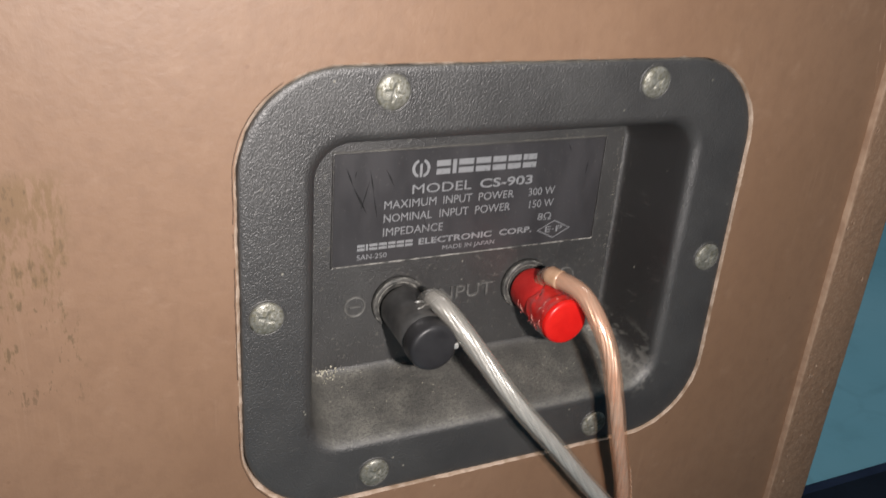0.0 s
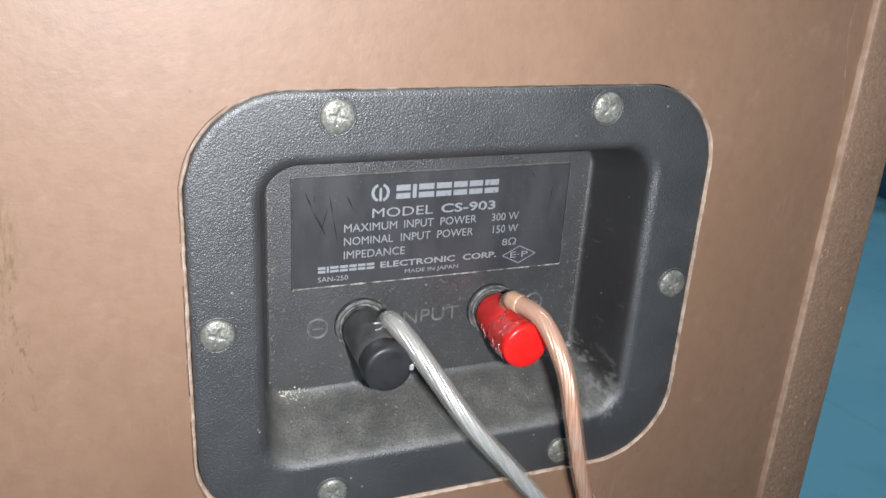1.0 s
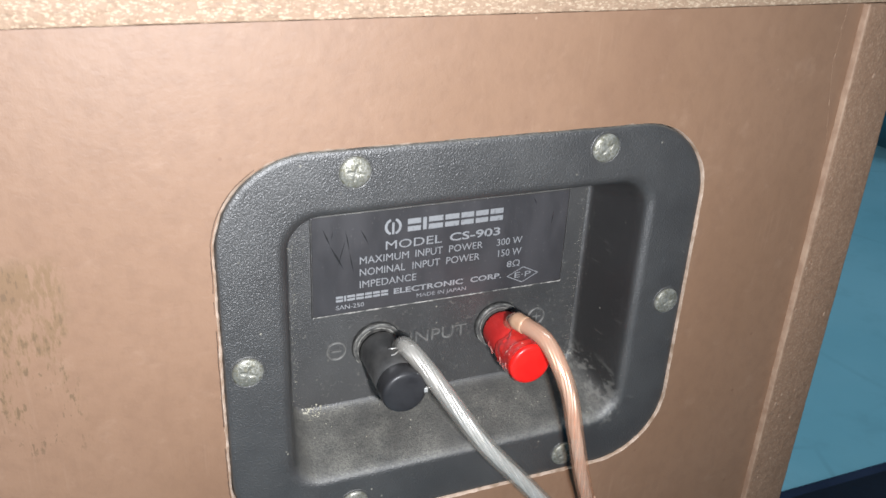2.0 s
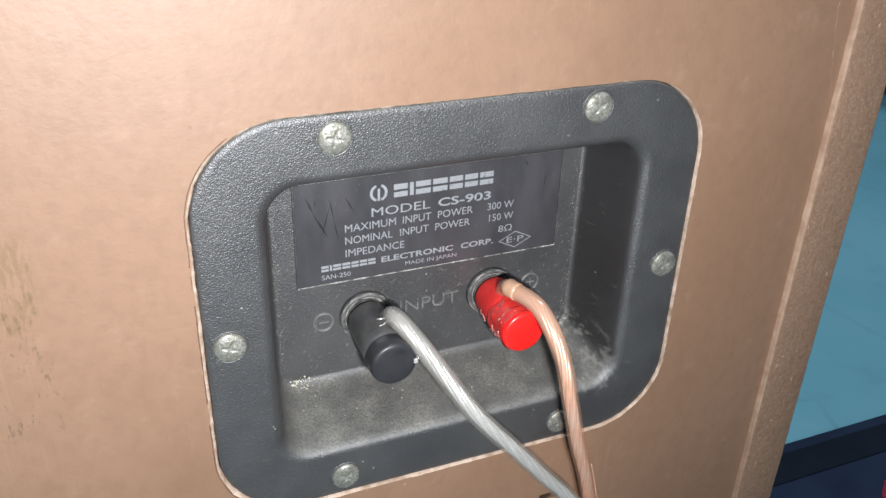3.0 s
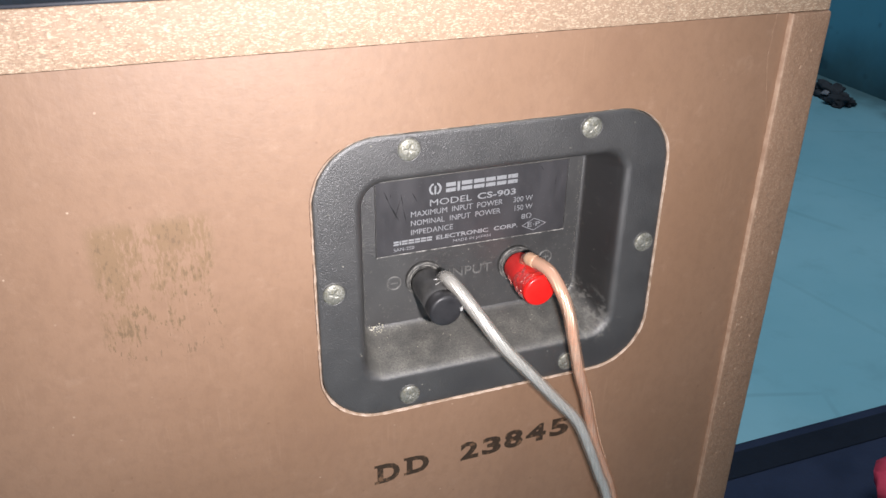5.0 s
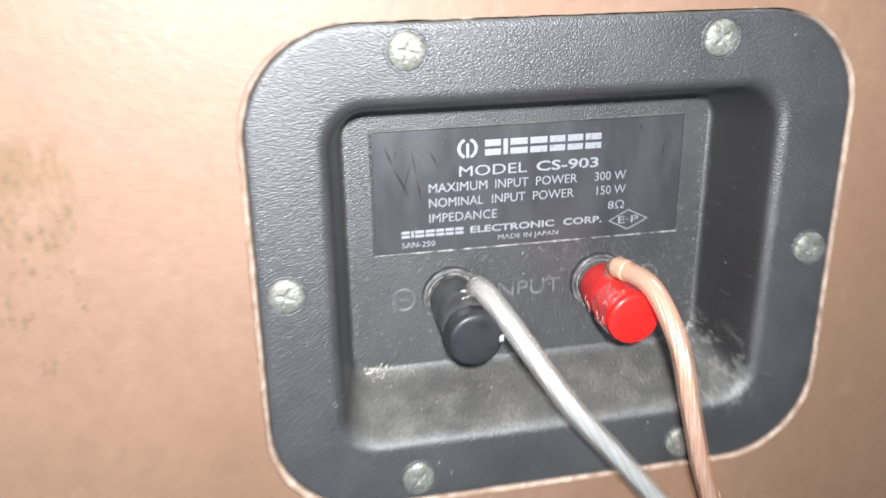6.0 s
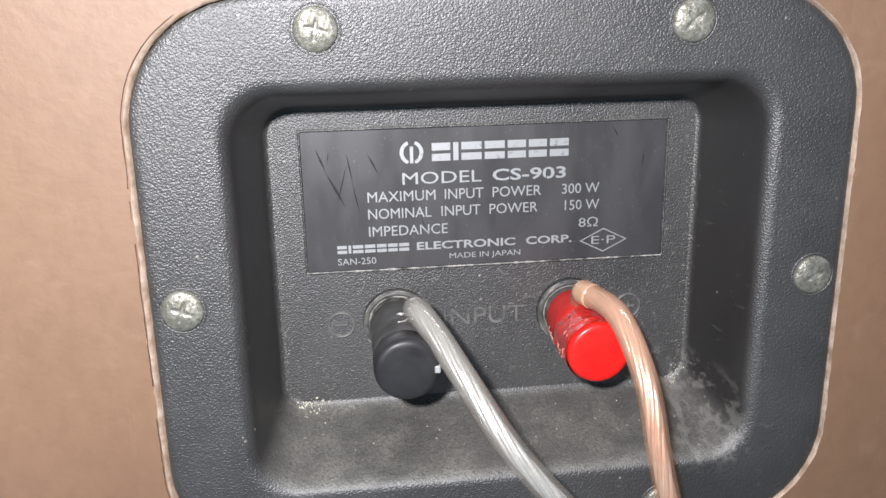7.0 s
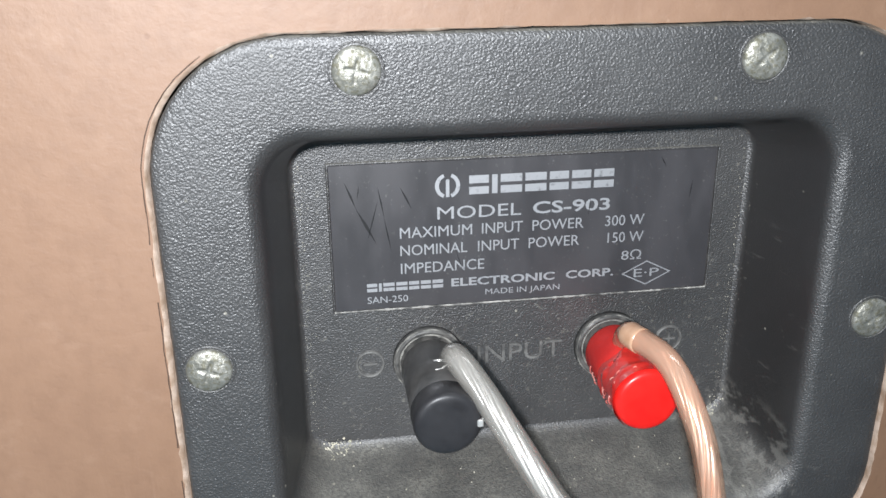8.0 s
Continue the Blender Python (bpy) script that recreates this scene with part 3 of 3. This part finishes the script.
    tip = bm.verts.new((x, PANEL_Y - 0.00215, z))
    for j in range(7):
        bm.faces.new((ring[j], ring[(j + 1) % 7], tip))
    part("chip", bm, M_RIDGE, speaker, "pale chip of bare board", smooth=False)

# ---- the terminal cup ----
cup = thing("terminal_cup", (0.0, 0.0, 0.444), "moulded black plastic terminal cup set into the loudspeaker's back", "terminal cup")
PROFILE = [(67.7, 556.2, 443.8, 22.7, 3.0), (67.7, 556.2, 443.8, 22.7, 0.35), (67.3, 555.8, 444.2, 22.3, 0.0), (66.0, 554.5, 445.5, 21.0, 0.0),
           (53.9, 542.3, 457.8, 10.4, 0.0), (53.0, 541.4, 458.7, 9.8, 0.10), (52.2, 540.6, 459.4, 9.4, 0.45), (51.4, 539.8, 460.1, 9.0, 1.2), (50.6, 539.0, 460.8, 8.7, 2.6),
           (50.0, 538.3, 461.4, 8.4, 6.0), (47.6, 535.1, 465.6, 7.0, 19.4), (47.2, 534.6, 466.3, 6.4, 21.6), (46.7, 534.1, 467.1, 5.6, 22.9), (45.9, 533.3, 468.1, 4.8, 23.5)]
bm = bmesh.new()
rows = loft(bm, [[((x + 0.5 if x > 0 and hx > 60 else x) * MM, y * MM, z * MM) for x, z in rounded_loop(hx, zt, zb, r, 10, 4)] for hx, zt, zb, r, y in PROFILE])
bm.faces.new(rows[-1])
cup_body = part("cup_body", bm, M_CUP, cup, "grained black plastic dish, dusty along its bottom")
max(cup_body.data.polygons, key=lambda f: f.area).use_smooth = False
FLOOR_Y = 0.0235

nameplate = part("nameplate", box_bm(-0.0394, 0.0392, FLOOR_Y - 0.0004, FLOOR_Y + 0.001, 0.4988, 0.5292, 0.0001, 1), M_FOIL, cup, "satin black nameplate with pale printing and scratches", smooth=False)
bm = bmesh.new()
rings = []
for hx, zt, zb, y in ((39.9, 529.7, 498.2, 23.5), (39.75, 529.55, 498.35, 22.95), (39.45, 529.25, 498.65, 22.95), (39.4, 529.2, 498.7, 23.3)):
    ring = [(x * MM, y * MM, z * MM) for x, z in rounded_loop(hx, zt, zb, 0.3, 2, 60)]
    rings.append([(x, yy - 0.00006 * worn_rng(i, 4), z + 0.00007 * worn_rng(i, 7)) for i, (x, yy, z) in enumerate(ring)])
loft(bm, rings)
part("border", bm, M_CUP, nameplate, "thin raised border")
bm = bmesh.new()
rings = []
for k in range(161):
    x = (-39.6 + 79.0 * k / 160) * MM
    w = max(0.04, 0.24 + 0.22 * worn_rng(k * 1.3, 4)) * MM
    z = 0.49862
    rings.append([(x, 0.02355, z - w), (x, 0.02293, z - w * 0.8), (x, 0.02285, z + w * 0.3), (x, 0.0230, z + w * 0.7)])
loft(bm, rings, close=False)
part("dusty_lip", bm, M_LIP, nameplate, "pale dust along the lower lip")

INK_Y = FLOOR_Y - 0.00046
LINES = [("MODEL", -18.4, -1.4, 517.25, 519.85, 0.0), ("CS-903", 1.0, 17.1, 517.25, 519.85, 0.018),
         ("MAXIMUM", -25.95, -11.4, 513.7, 515.95, 0.0), ("INPUT", -9.4, -1.0, 513.7, 515.95, 0.0), ("POWER", 1.0, 11.7, 513.7, 515.95, 0.0), ("300 W", 16.3, 24.65, 513.7, 515.95, 0.0),
         ("NOMINAL", -25.95, -12.4, 510.0, 512.25, 0.0), ("INPUT", -10.2, -1.7, 510.0, 512.25, 0.0), ("POWER", 0.3, 10.95, 510.0, 512.25, 0.0), ("150 W", 17.0, 24.75, 510.0, 512.25, 0.0),
         ("IMPEDANCE", -25.95, -8.9, 506.15, 508.4, 0.0), ("8\u03a9", 20.2, 24.55, 506.0, 508.2, 0.0),
         ("ELECTRONIC", -15.7, 6.0, 502.65, 504.45, 0.024), ("CORP.", 8.4, 18.7, 502.65, 504.45, 0.024),
         ("SAN-250", -32.9, -24.65, 500.1, 501.55, 0.0), ("MADE IN JAPAN", -8.6, 7.15, 500.0, 501.6, 0.0)]
for words, x0, x1, z0, z1, bold in LINES:
    pieces("printed_letter", letters_bm(words, x0 * MM, x1 * MM, z0 * MM, z1 * MM, INK_Y, bold), M_WHITE, nameplate)


def word_bars(x0, x1, z0, z1, widths):
    """A word that is drawn as plain pairs of bars, one pair a character."""
    unit, quads, at = (x1 - x0) / (sum(widths) + 0.16 * (len(widths) - 1)), [], x0
    h = z1 - z0
    for w in widths:
        a, b = at * MM, (at + w * unit) * MM
        if w < 0.5:
            quads.append(rect(a, b, z0 * MM, z1 * MM))
        else:
            quads.append(rect(a, b, z0 * MM, (z0 + 0.40 * h) * MM))
            quads.append(rect(a, b, (z0 + 0.58 * h) * MM, z1 * MM))
        at += (w + 0.16) * unit
    return bars_bm(quads, INK_Y)


WIDTHS = (1.0, 0.28, 1.1, 1.1, 1.0, 1.0, 1.05)
pieces("brand_bar", word_bars(-12.0, 17.6, 522.1, 525.95, WIDTHS), M_WHITE, nameplate, "plain pale bar")
pieces("brand_bar", word_bars(-32.9, -17.4, 502.65, 504.45, WIDTHS), M_WHITE, nameplate, "plain pale bar")
for a0, a1 in ((-70, 70), (110, 250)):
    bm = bmesh.new()
    arc = [radians(a0 + (a1 - a0) * k / 20) for k in range(21)]
    loft(bm, [[((-16.3 + rx * math.cos(a)) * MM, INK_Y, (524.1 + rz * math.sin(a)) * MM) for a in arc] for rx, rz in ((2.5, 2.55), (1.7, 1.85))], close=False)
    part("emblem_arc", bm, M_WHITE, nameplate, "plain pale arc", smooth=False)
part("emblem_bar", bars_bm([rect(-16.65 * MM, -15.95 * MM, 521.8 * MM, 525.4 * MM)], INK_Y - 0.00003), M_WHITE, nameplate, smooth=False)
bm = bmesh.new()
loft(bm, [[((25.9 + s * 5.45 * ux) * MM, INK_Y, (502.8 + s * 2.75 * uz) * MM) for ux, uz in ((1, 0), (0, 1), (-1, 0), (0, -1))] for s in (1.0, 0.90)])
part("approval_mark", bm, M_WHITE, nameplate, "pale diamond outline", smooth=False)
pieces("approval_letter", letters_bm("E\u00b7P", 23.2 * MM, 28.7 * MM, 501.95 * MM, 503.75 * MM, INK_Y), M_WHITE, nameplate)
SCRATCHES = [(-36.4, 525.9, -34.3, 520.2, 0.30), (-34.4, 520.6, -30.6, 512.8, 0.42), (-33.6, 525.0, -34.1, 522.3, 0.14), (-30.0, 524.7, -28.9, 518.0, 0.22), (-29.0, 518.5, -27.7, 511.0, 0.2),
             (-30.0, 522.0, -32.4, 513.6, 0.2), (-25.7, 524.5, -23.4, 519.6, 0.26), (27.3, 528.0, 28.6, 525.6, 0.16), (34.5, 523.0, 34.0, 518.5, 0.14), (13.0, 520.0, 12.6, 516.2, 0.16), (-15.0, 511.6, -13.2, 505.6, 0.1)]
pieces("scratch", strokes_bm([(a * MM, b * MM, c * MM, d * MM, 1.5 * w * MM) for a, b, c, d, w in SCRATCHES], INK_Y - 0.00002), M_SCRATCH, nameplate, "dark scratch")

pieces("moulded_letter", letters_bm("INPUT", -10.2 * MM, 8.2 * MM, 484.6 * MM, 488.6 * MM, FLOOR_Y + 0.0001, 0.0, 0.0006), M_RAISED, cup)


def polarity(cx, cz, plus):
    bm = bmesh.new()
    seg = 40
    loft(bm, [[((cx + r * math.cos(2 * math.pi * k / seg)) * MM, y * MM, (cz + r * math.sin(2 * math.pi * k / seg)) * MM) for k in range(seg)] for r, y in ((3.05, 23.55), (2.95, 22.9), (2.62, 22.9), (2.5, 23.55))])
    mark = part("polarity_mark", bm, M_RAISED, cup, "raised moulded ring with a sign in it")
    part("sign", box_bm((cx - 1.5) * MM, (cx + 1.5) * MM, 0.0229, 0.0236, (cz - 0.25) * MM, (cz + 0.25) * MM, 0.0001, 1), M_RAISED, mark, smooth=False)
    if plus:
        part("sign", box_bm((cx - 0.25) * MM, (cx + 0.25) * MM, 0.02288, 0.0236, (cz - 1.5) * MM, (cz + 1.5) * MM, 0.0001, 1), M_RAISED, mark, smooth=False)


polarity(-32.9, 486.3, False)
polarity(32.3, 486.8, True)


# screws with domed cross-slot heads
def screw_bm(seg=64, rings=16, radius=3.95):
    bm = bmesh.new()
    rows = []
    for i in range(rings + 1):
        r = radius * (1 - i / rings) if i < rings else 0.02
        ring = []
        for k in range(seg):
            a = 2 * math.pi * k / seg
            x, z = r * math.cos(a), r * math.sin(a)
            y = -1.15 * math.sqrt(max(0.0, 1 - (r / (radius * 1.02)) ** 2)) - 0.15
            arm = min(abs(x), abs(z))
            reach = max(abs(x), abs(z))
            if reach < 2.0:
                wide = 0.66 - 0.14 * reach
                y += (0.36 - 0.10 * reach) * max(0.0, min(1.0, (wide - arm) / 0.28))
            ring.append((x * MM, y * MM, z * MM))
        rows.append(ring)
    rows.insert(0, [(x, 0.0006, z) for x, y, z in rows[0]])
    made = loft(bm, rows)
    bm.faces.new(made[-1])
    return bm


SCREW = mesh_of("screw", screw_bm(), M_ZINC)
for sx, sz, turn in ((-34.3, 550.6, 12), (34.4, 550.6, 50), (-62.0, 500.0, 20), (62.7, 500.0, 65), (-34.3, 449.9, 38), (33.5, 449.9, 80)):
    s = new("screw", SCREW)
    s.parent = cup
    s.matrix_parent_inverse = Matrix.Translation((0, 0, -0.444))
    s.matrix_basis = pose(sx * MM, 0.0, sz * MM, random.uniform(-3, 3), turn, 0)
    tagged(s, "dull zinc-plated domed cross-head screw")
for sx, sz in ((-34.3, 550.6), (34.4, 550.6), (-62.0, 500.0), (62.7, 500.0), (-34.3, 449.9), (33.5, 449.9)):
    part("screw_seat", lathe_bm([(4.65 * MM, 0.0001), (4.5 * MM, -0.00012), (4.3 * MM, -0.00012), (4.05 * MM, 0.0003)], sx * MM, sz * MM, 40, False), M_CUP, cup)


# ---- binding posts ----
def binding_post(cx, cz, front, wide, material, sleeve_material, label):
    base = part("binding_post", lathe_bm([(7.6 * MM, 0.0236), (7.5 * MM, 0.0222), (7.1 * MM, 0.0217), (6.5 * MM, 0.0217), (6.2 * MM, 0.0223), (4.0 * MM, 0.0223)], cx, cz, 48), M_COLLAR, cup, label)
    sleeve = lathe_bm([(4.6 * MM, 0.0222), (5.9 * MM, 0.0205), ((wide - 0.25) * MM, 0.0195), ((wide - 0.25) * MM, 0.0125), ((wide - 0.22) * MM, front + 0.0055)], cx, cz, 56)
    head = lathe_bm([((wide - 0.3) * MM, front + 0.0056), (wide * MM, front + 0.0050), (wide * MM, front + 0.0014), ((wide - 0.1) * MM, front + 0.0008), ((wide - 0.35) * MM, front + 0.00035),
                     ((wide - 0.8) * MM, front + 0.0001), ((wide - 1.5) * MM, front), (2.0 * MM, front)], cx, cz, 56)
    for bm in (sleeve, head):
        for v in bm.verts:
            v.co.z += 0.045 * (v.co.y - 0.0222)
            v.co.x -= 0.012 * (v.co.y - 0.0222)
    part("sleeve", sleeve, sleeve_material, base)
    part("head", head, material, base)
    for r, y, w in ((7.35, 0.02195, 0.26), (6.15, 0.0221, 0.36)):
        bm = bmesh.new()
        loops = []
        for k in range(73):
            a = 2 * math.pi * k / 72
            q = w * max(0.12, 0.6 + 0.9 * worn_rng(k * 1.4, r * 5))
            loops.append([(cx + rr * MM * math.cos(a), yy, cz + rr * MM * math.sin(a)) for rr, yy in ((r - q, y + 0.0001), (r, y - 0.00026), (r + q, y + 0.0001))])
        loft(bm, loops, close=False)
        part("dust_ring", bm, M_RIM, base, "pale dust caught round the collar")
    return base


black_post = binding_post(-20.6 * MM, 486.4 * MM, -0.0015, 6.5, M_BLACK, M_SLEEVE, "black screw-down terminal with a dusty collar")
red_post = binding_post(18.6 * MM, 486.6 * MM, 0.0, 6.5, M_RED, M_REDSLEEVE, "glossy red screw-down terminal with a dusty collar")
part("metal_tip", box_bm(-14.9 * MM, -13.75 * MM, -0.0017, 0.001, 484.5 * MM, 486.0 * MM, 0.0002, 1), M_TIN, black_post, "bare metal glimpsed in the notch", smooth=False)

bm = bmesh.new()
rings = []
for k in range(15):
    y = 0.0 + 0.0085 * k / 14
    ring = []
    for j in range(31):
        a = radians(72 + 168 * j / 30 - 9 * math.sin(k * 0.5))
        fold = 0.75 * noise.noise(Vector((j * 0.22, k * 0.42, 1.0))) + 0.3 * noise.noise(Vector((j * 0.7, k * 0.9, 5.0)))
        r = 6.60 + max(0.0, fold) * min(1.0, k / 2, (30 - j) / 3, j / 3)
        ring.append(((18.6 + r * math.cos(a)) * MM, y + 0.0009 * math.sin(j * 0.45) * (k > 11) + 0.0011, (486.6 + r * math.sin(a)) * MM + 0.045 * (y - 0.0222)))
    rings.append(ring)
loft(bm, rings, close=False)
part("scuffed_skin", bm, M_FILM, red_post, "scuffed and wrinkled red plastic skin")

# flakes of torn film; their pale colour also paints the glints on its folds
flake_rng = random.Random(12)
for k in range(16):
    bm = bmesh.new()
    a0, y0 = radians(flake_rng.choice((flake_rng.uniform(185, 225), flake_rng.uniform(75, 190)))), flake_rng.uniform(0.0022, 0.0058)
    if a0 > radians(185):
        y0 = flake_rng.uniform(0.0025, 0.0145)
    length, across, lean = flake_rng.uniform(0.10, 0.30), flake_rng.uniform(0.00008, 0.00024), flake_rng.uniform(-0.0012, 0.0012)
    rings = []
    for j in range(7):
        a, f = a0 + length * (j / 6 - 0.5), math.sin(math.pi * (j + 0.4) / 6.8)
        r = 6.75 + 0.25 * f
        y = y0 + lean * j / 6
        z = 486.6 * MM + 0.045 * (y - 0.0222)
        rings.append([((18.6 + q * math.cos(a)) * MM, y + d * across * f, z + q * math.sin(a) * MM) for q, d in ((r - 0.2, -1), (r, 0), (r - 0.2, 1))])
    loft(bm, rings, close=False)
    part("film_flake", bm, M_FLAKE, red_post, "pale curled edge of the torn skin, coloured as a glint")

# ---- loudspeaker cable ----
cable = thing("speaker_cable", (0.05, -0.012, 0.0), "clear twin speaker cable with tinned and copper cores, hanging down", "cable")
SILVER = [(-17.4, 12.5, 489.8), (-17.6, 9.8, 493.2), (-17.2, 6.0, 494.8), (-13.5, 1.0, 490.4), (-9.5, -4.0, 484.4), (-1.0, -12.6, 471.9), (9.8, -15.0, 458.8), (20.7, -15.6, 445.2), (31.5, -16.0, 431.4),
          (38.7, -16.2, 415.6), (45.1, -16.0, 399.1), (51.4, -15.5, 382.6), (60.5, -15, 340), (68, -15, 260), (70, -17, 160), (70, -22, 70), (72, -45, 14), (84, -90, 2.9), (110, -150, 2.7), (160, -210, 2.7)]
COPPER = [(18.4, 14.0, 491.4), (18.0, 10.8, 494.6), (17.9, 7.0, 496.1), (21.7, -2.4, 494.4), (24.6, -11.4, 484.2), (26.2, -16.2, 470.8), (29.9, -16.6, 455.6), (35.2, -14.6, 441.0), (39.9, -12.4, 426.3),
          (44.8, -11.4, 411.0), (51.0, -11.0, 395.5), (56.6, -11.0, 379.6), (65.6, -11, 339), (72.9, -13, 260), (74.9, -16, 160), (74.9, -22, 70), (76.8, -45, 12), (88, -92.5, 2.9), (113.4, -153.5, 2.7), (163.4, -213.5, 2.7)]


def conductor(points, radius, metal, jacket, label, seed):
    path = glide([Vector(p) * MM for p in points], 12)
    sheath = part("jacket", tube_bm(path, radius * MM, 18, lambda s: 0.93 if s < 0.03 else 1.0), jacket, cable, label)
    inner = path[15:]
    for k in range(8):
        run = helix(inner, 1.12 * MM, 0.055, seed + 2 * math.pi * k / 7) if k < 7 else inner
        part("strand", tube_bm(run, (0.62 if k < 7 else 1.05) * MM, 10), metal, sheath)
    return sheath, path


silver_jacket, silver_path = conductor(SILVER, 2.7, M_TIN, M_CLEAR, "clear grey jacket over tinned strands", 0.3)
copper_jacket, copper_path = conductor(COPPER, 2.5, M_COPPER, M_AMBER, "clear pinkish jacket over copper strands", 1.1)

# thick yellowed cut end of the jacket at the red terminal
part("jacket_end", tube_bm(copper_path[21:28], 2.66 * MM, 18, lambda s: 1.03 - 0.05 * s), M_CREAM, copper_jacket, "yellowed cut end of the jacket")

# moulded marks along the copper side, unreadable
fr = frames_along(copper_path)
for k in range(82, 116, 2):
    p, s, u, w = fr[k]
    side = (s * 0.8 - u * 0.6).normalized() if (s * 0.8 - u * 0.6).y < 0 else (s * 0.8 + u * 0.6).normalized()
    q = p + side * 2.45 * MM
    bm = box_bm(-0.00045, 0.00045, -0.0006, 0.0006, -0.0001, 0.00012)
    turn = Matrix((w, side.cross(w), side)).transposed().to_4x4()
    bm.transform(Matrix.Translation(q) @ turn)
    part("moulded_mark", bm, M_MARK, copper_jacket, smooth=False)

# frayed strands where the tinned core enters the black terminal
for k in range(9):
    a = random.uniform(0, 6.28)
    start = Vector((-18.2, 10.5, 492.2)) * MM
    tip = start + Vector((math.cos(a) * 1.9 - 1.3, random.uniform(-2.6, 0.2), math.sin(a) * 1.7 + 0.4)) * MM
    mid = (start + tip) / 2 + Vector((random.uniform(-0.5, 0.5), -0.6, random.uniform(-0.5, 0.5))) * MM
    part("frayed_strand", tube_bm(glide([start, mid, tip], 4), 0.12 * MM, 5), M_TIN, cable, "stray tinned strand")

# ---- lint and crumbs in the cup ----
rng = random.Random(4)
bm = bmesh.new()


def crumb(p, size):
    m = Matrix.Translation(p) @ Euler((rng.uniform(0, 6), rng.uniform(0, 6), rng.uniform(0, 6))).to_matrix().to_4x4() @ Matrix.Diagonal((size, size * rng.uniform(0.5, 1), size * rng.uniform(0.3, 0.7), 1))
    bmesh.ops.create_icosphere(bm, subdivisions=1, radius=1, matrix=m)


def wall_z(y):
    """Height of the cup's sloping bottom at depth y (mm)."""
    return 461.4 + (y - 6.0) / 13.4 * 4.2 if y < 19.4 else 465.6 + (y - 19.4) / 4.1 * 2.5


for k in range(70):
    y = 23.3 - abs(rng.gauss(0, 1.3))
    x = -40.5 + rng.gauss(0, 2.3)
    crumb(Vector((x, y - 0.1, wall_z(y) + 0.15 + abs(rng.gauss(0, 0.5)) * (y > 22.6))) * MM, rng.uniform(0.08, 0.34) * MM)
for k in range(95):
    y = 23.2 - abs(rng.gauss(0, 1.0))
    x = 44.6 + rng.gauss(0, 1.3)
    crumb(Vector((x, y - 0.1, wall_z(y) + 0.2 + abs(rng.gauss(0, 2.0)) * (y > 22.4))) * MM, rng.uniform(0.06, 0.26) * MM)
for k in range(60):
    y = rng.uniform(7, 22)
    crumb(Vector((rng.uniform(-42, 42), y, wall_z(y) + 0.1)) * MM, rng.uniform(0.06, 0.20) * MM)
for k in range(420):
    crumb(Vector((rng.choice((-1, 1)) * (45.2 + rng.gauss(0, 0.7)), 23.3, rng.uniform(469, 532))) * MM, rng.uniform(0.03, 0.12) * MM)
for k in range(160):
    crumb(Vector((rng.uniform(-44, 44), 23.4, rng.uniform(469, 531))) * MM, rng.uniform(0.03, 0.09) * MM)
# dust on the right rim, added also as the highlight of that edge
for k in range(70):
    crumb(Vector((52.2 + rng.gauss(0, 0.35), 1.0, rng.uniform(470, 535))) * MM, rng.uniform(0.03, 0.10) * MM)
single("lint", bm, M_DUST, "pale lint and crumbs lying in the terminal cup", "dust", "stuff", smooth=False)


# ---- things on the floor ----
def lumpy(cx, cy, sx, sy, sz, seed, rough, subdivisions=4):
    bm = bmesh.new()
    bmesh.ops.create_icosphere(bm, subdivisions=subdivisions, radius=1)
    for v in bm.verts:
        n = noise.noise(v.co * 1.7 + Vector((seed, 0, 0))) * rough + noise.noise(v.co * 4.1 + Vector((0, seed, 0))) * rough * 0.5 + noise.noise(v.co * 9 + Vector((0, 0, seed))) * rough * 0.2
        p = v.co * (1 + n)
        v.co = (cx + p.x * sx, cy + p.y * sy, max(0.0, (p.z + 0.55) * sz))
    return bm


mattress = thing("floor_mattress", (0.6, -0.3, 0.0), "navy cloth mattress lying on the teal floor", "mattress")
part("pad", box_bm(0.16, 1.2, -1.0, 0.300, 0.0, 0.058, 0.012, 4), M_NAVY, mattress)
bm = bmesh.new()
path = [Vector((0.165 + 1.03 * k / 40, 0.290, 0.0585)) for k in range(41)]
part("piping", tube_bm(path, 0.004, 10), M_NAVY, mattress, "stitched navy edge")
part("hem", box_bm(0.170, 1.190, 0.252, 0.284, 0.0565, 0.0595, 0.0012, 2), M_HEM, mattress, "darker sewn-on border")

cloth = lumpy(0.55, 0.115, 0.085, 0.075, 0.04, 3.0, 0.5)
for v in cloth.verts:
    v.co.z += 0.058
single("crumpled_cloth", cloth, M_PINK, "crumpled crimson cloth lying on the navy mattress", "cloth")

rag = thing("crumpled_rag", (1.49, 1.34, 0.0), "dark patterned rag crumpled on the teal floor", "rag")
part("fold", lumpy(1.490, 1.300, 0.026, 0.030, 0.016, 7.0, 0.75), M_RAG, rag)
part("fold", lumpy(1.510, 1.360, 0.030, 0.042, 0.022, 9.0, 0.75), M_RAG, rag)
for sx, sy, sz, size in ((1.472, 1.296, 0.017, 0.006), (1.484, 1.342, 0.022, 0.008), (1.482, 1.384, 0.020, 0.005)):
    bm = lumpy(sx, sy, size, size * 1.3, size * 0.6, sy * 9, 0.7, 3)
    for v in bm.verts:
        v.co.z += sz - 0.009
    part("spot", bm, M_SPOT, rag, "pale spot of the pattern")
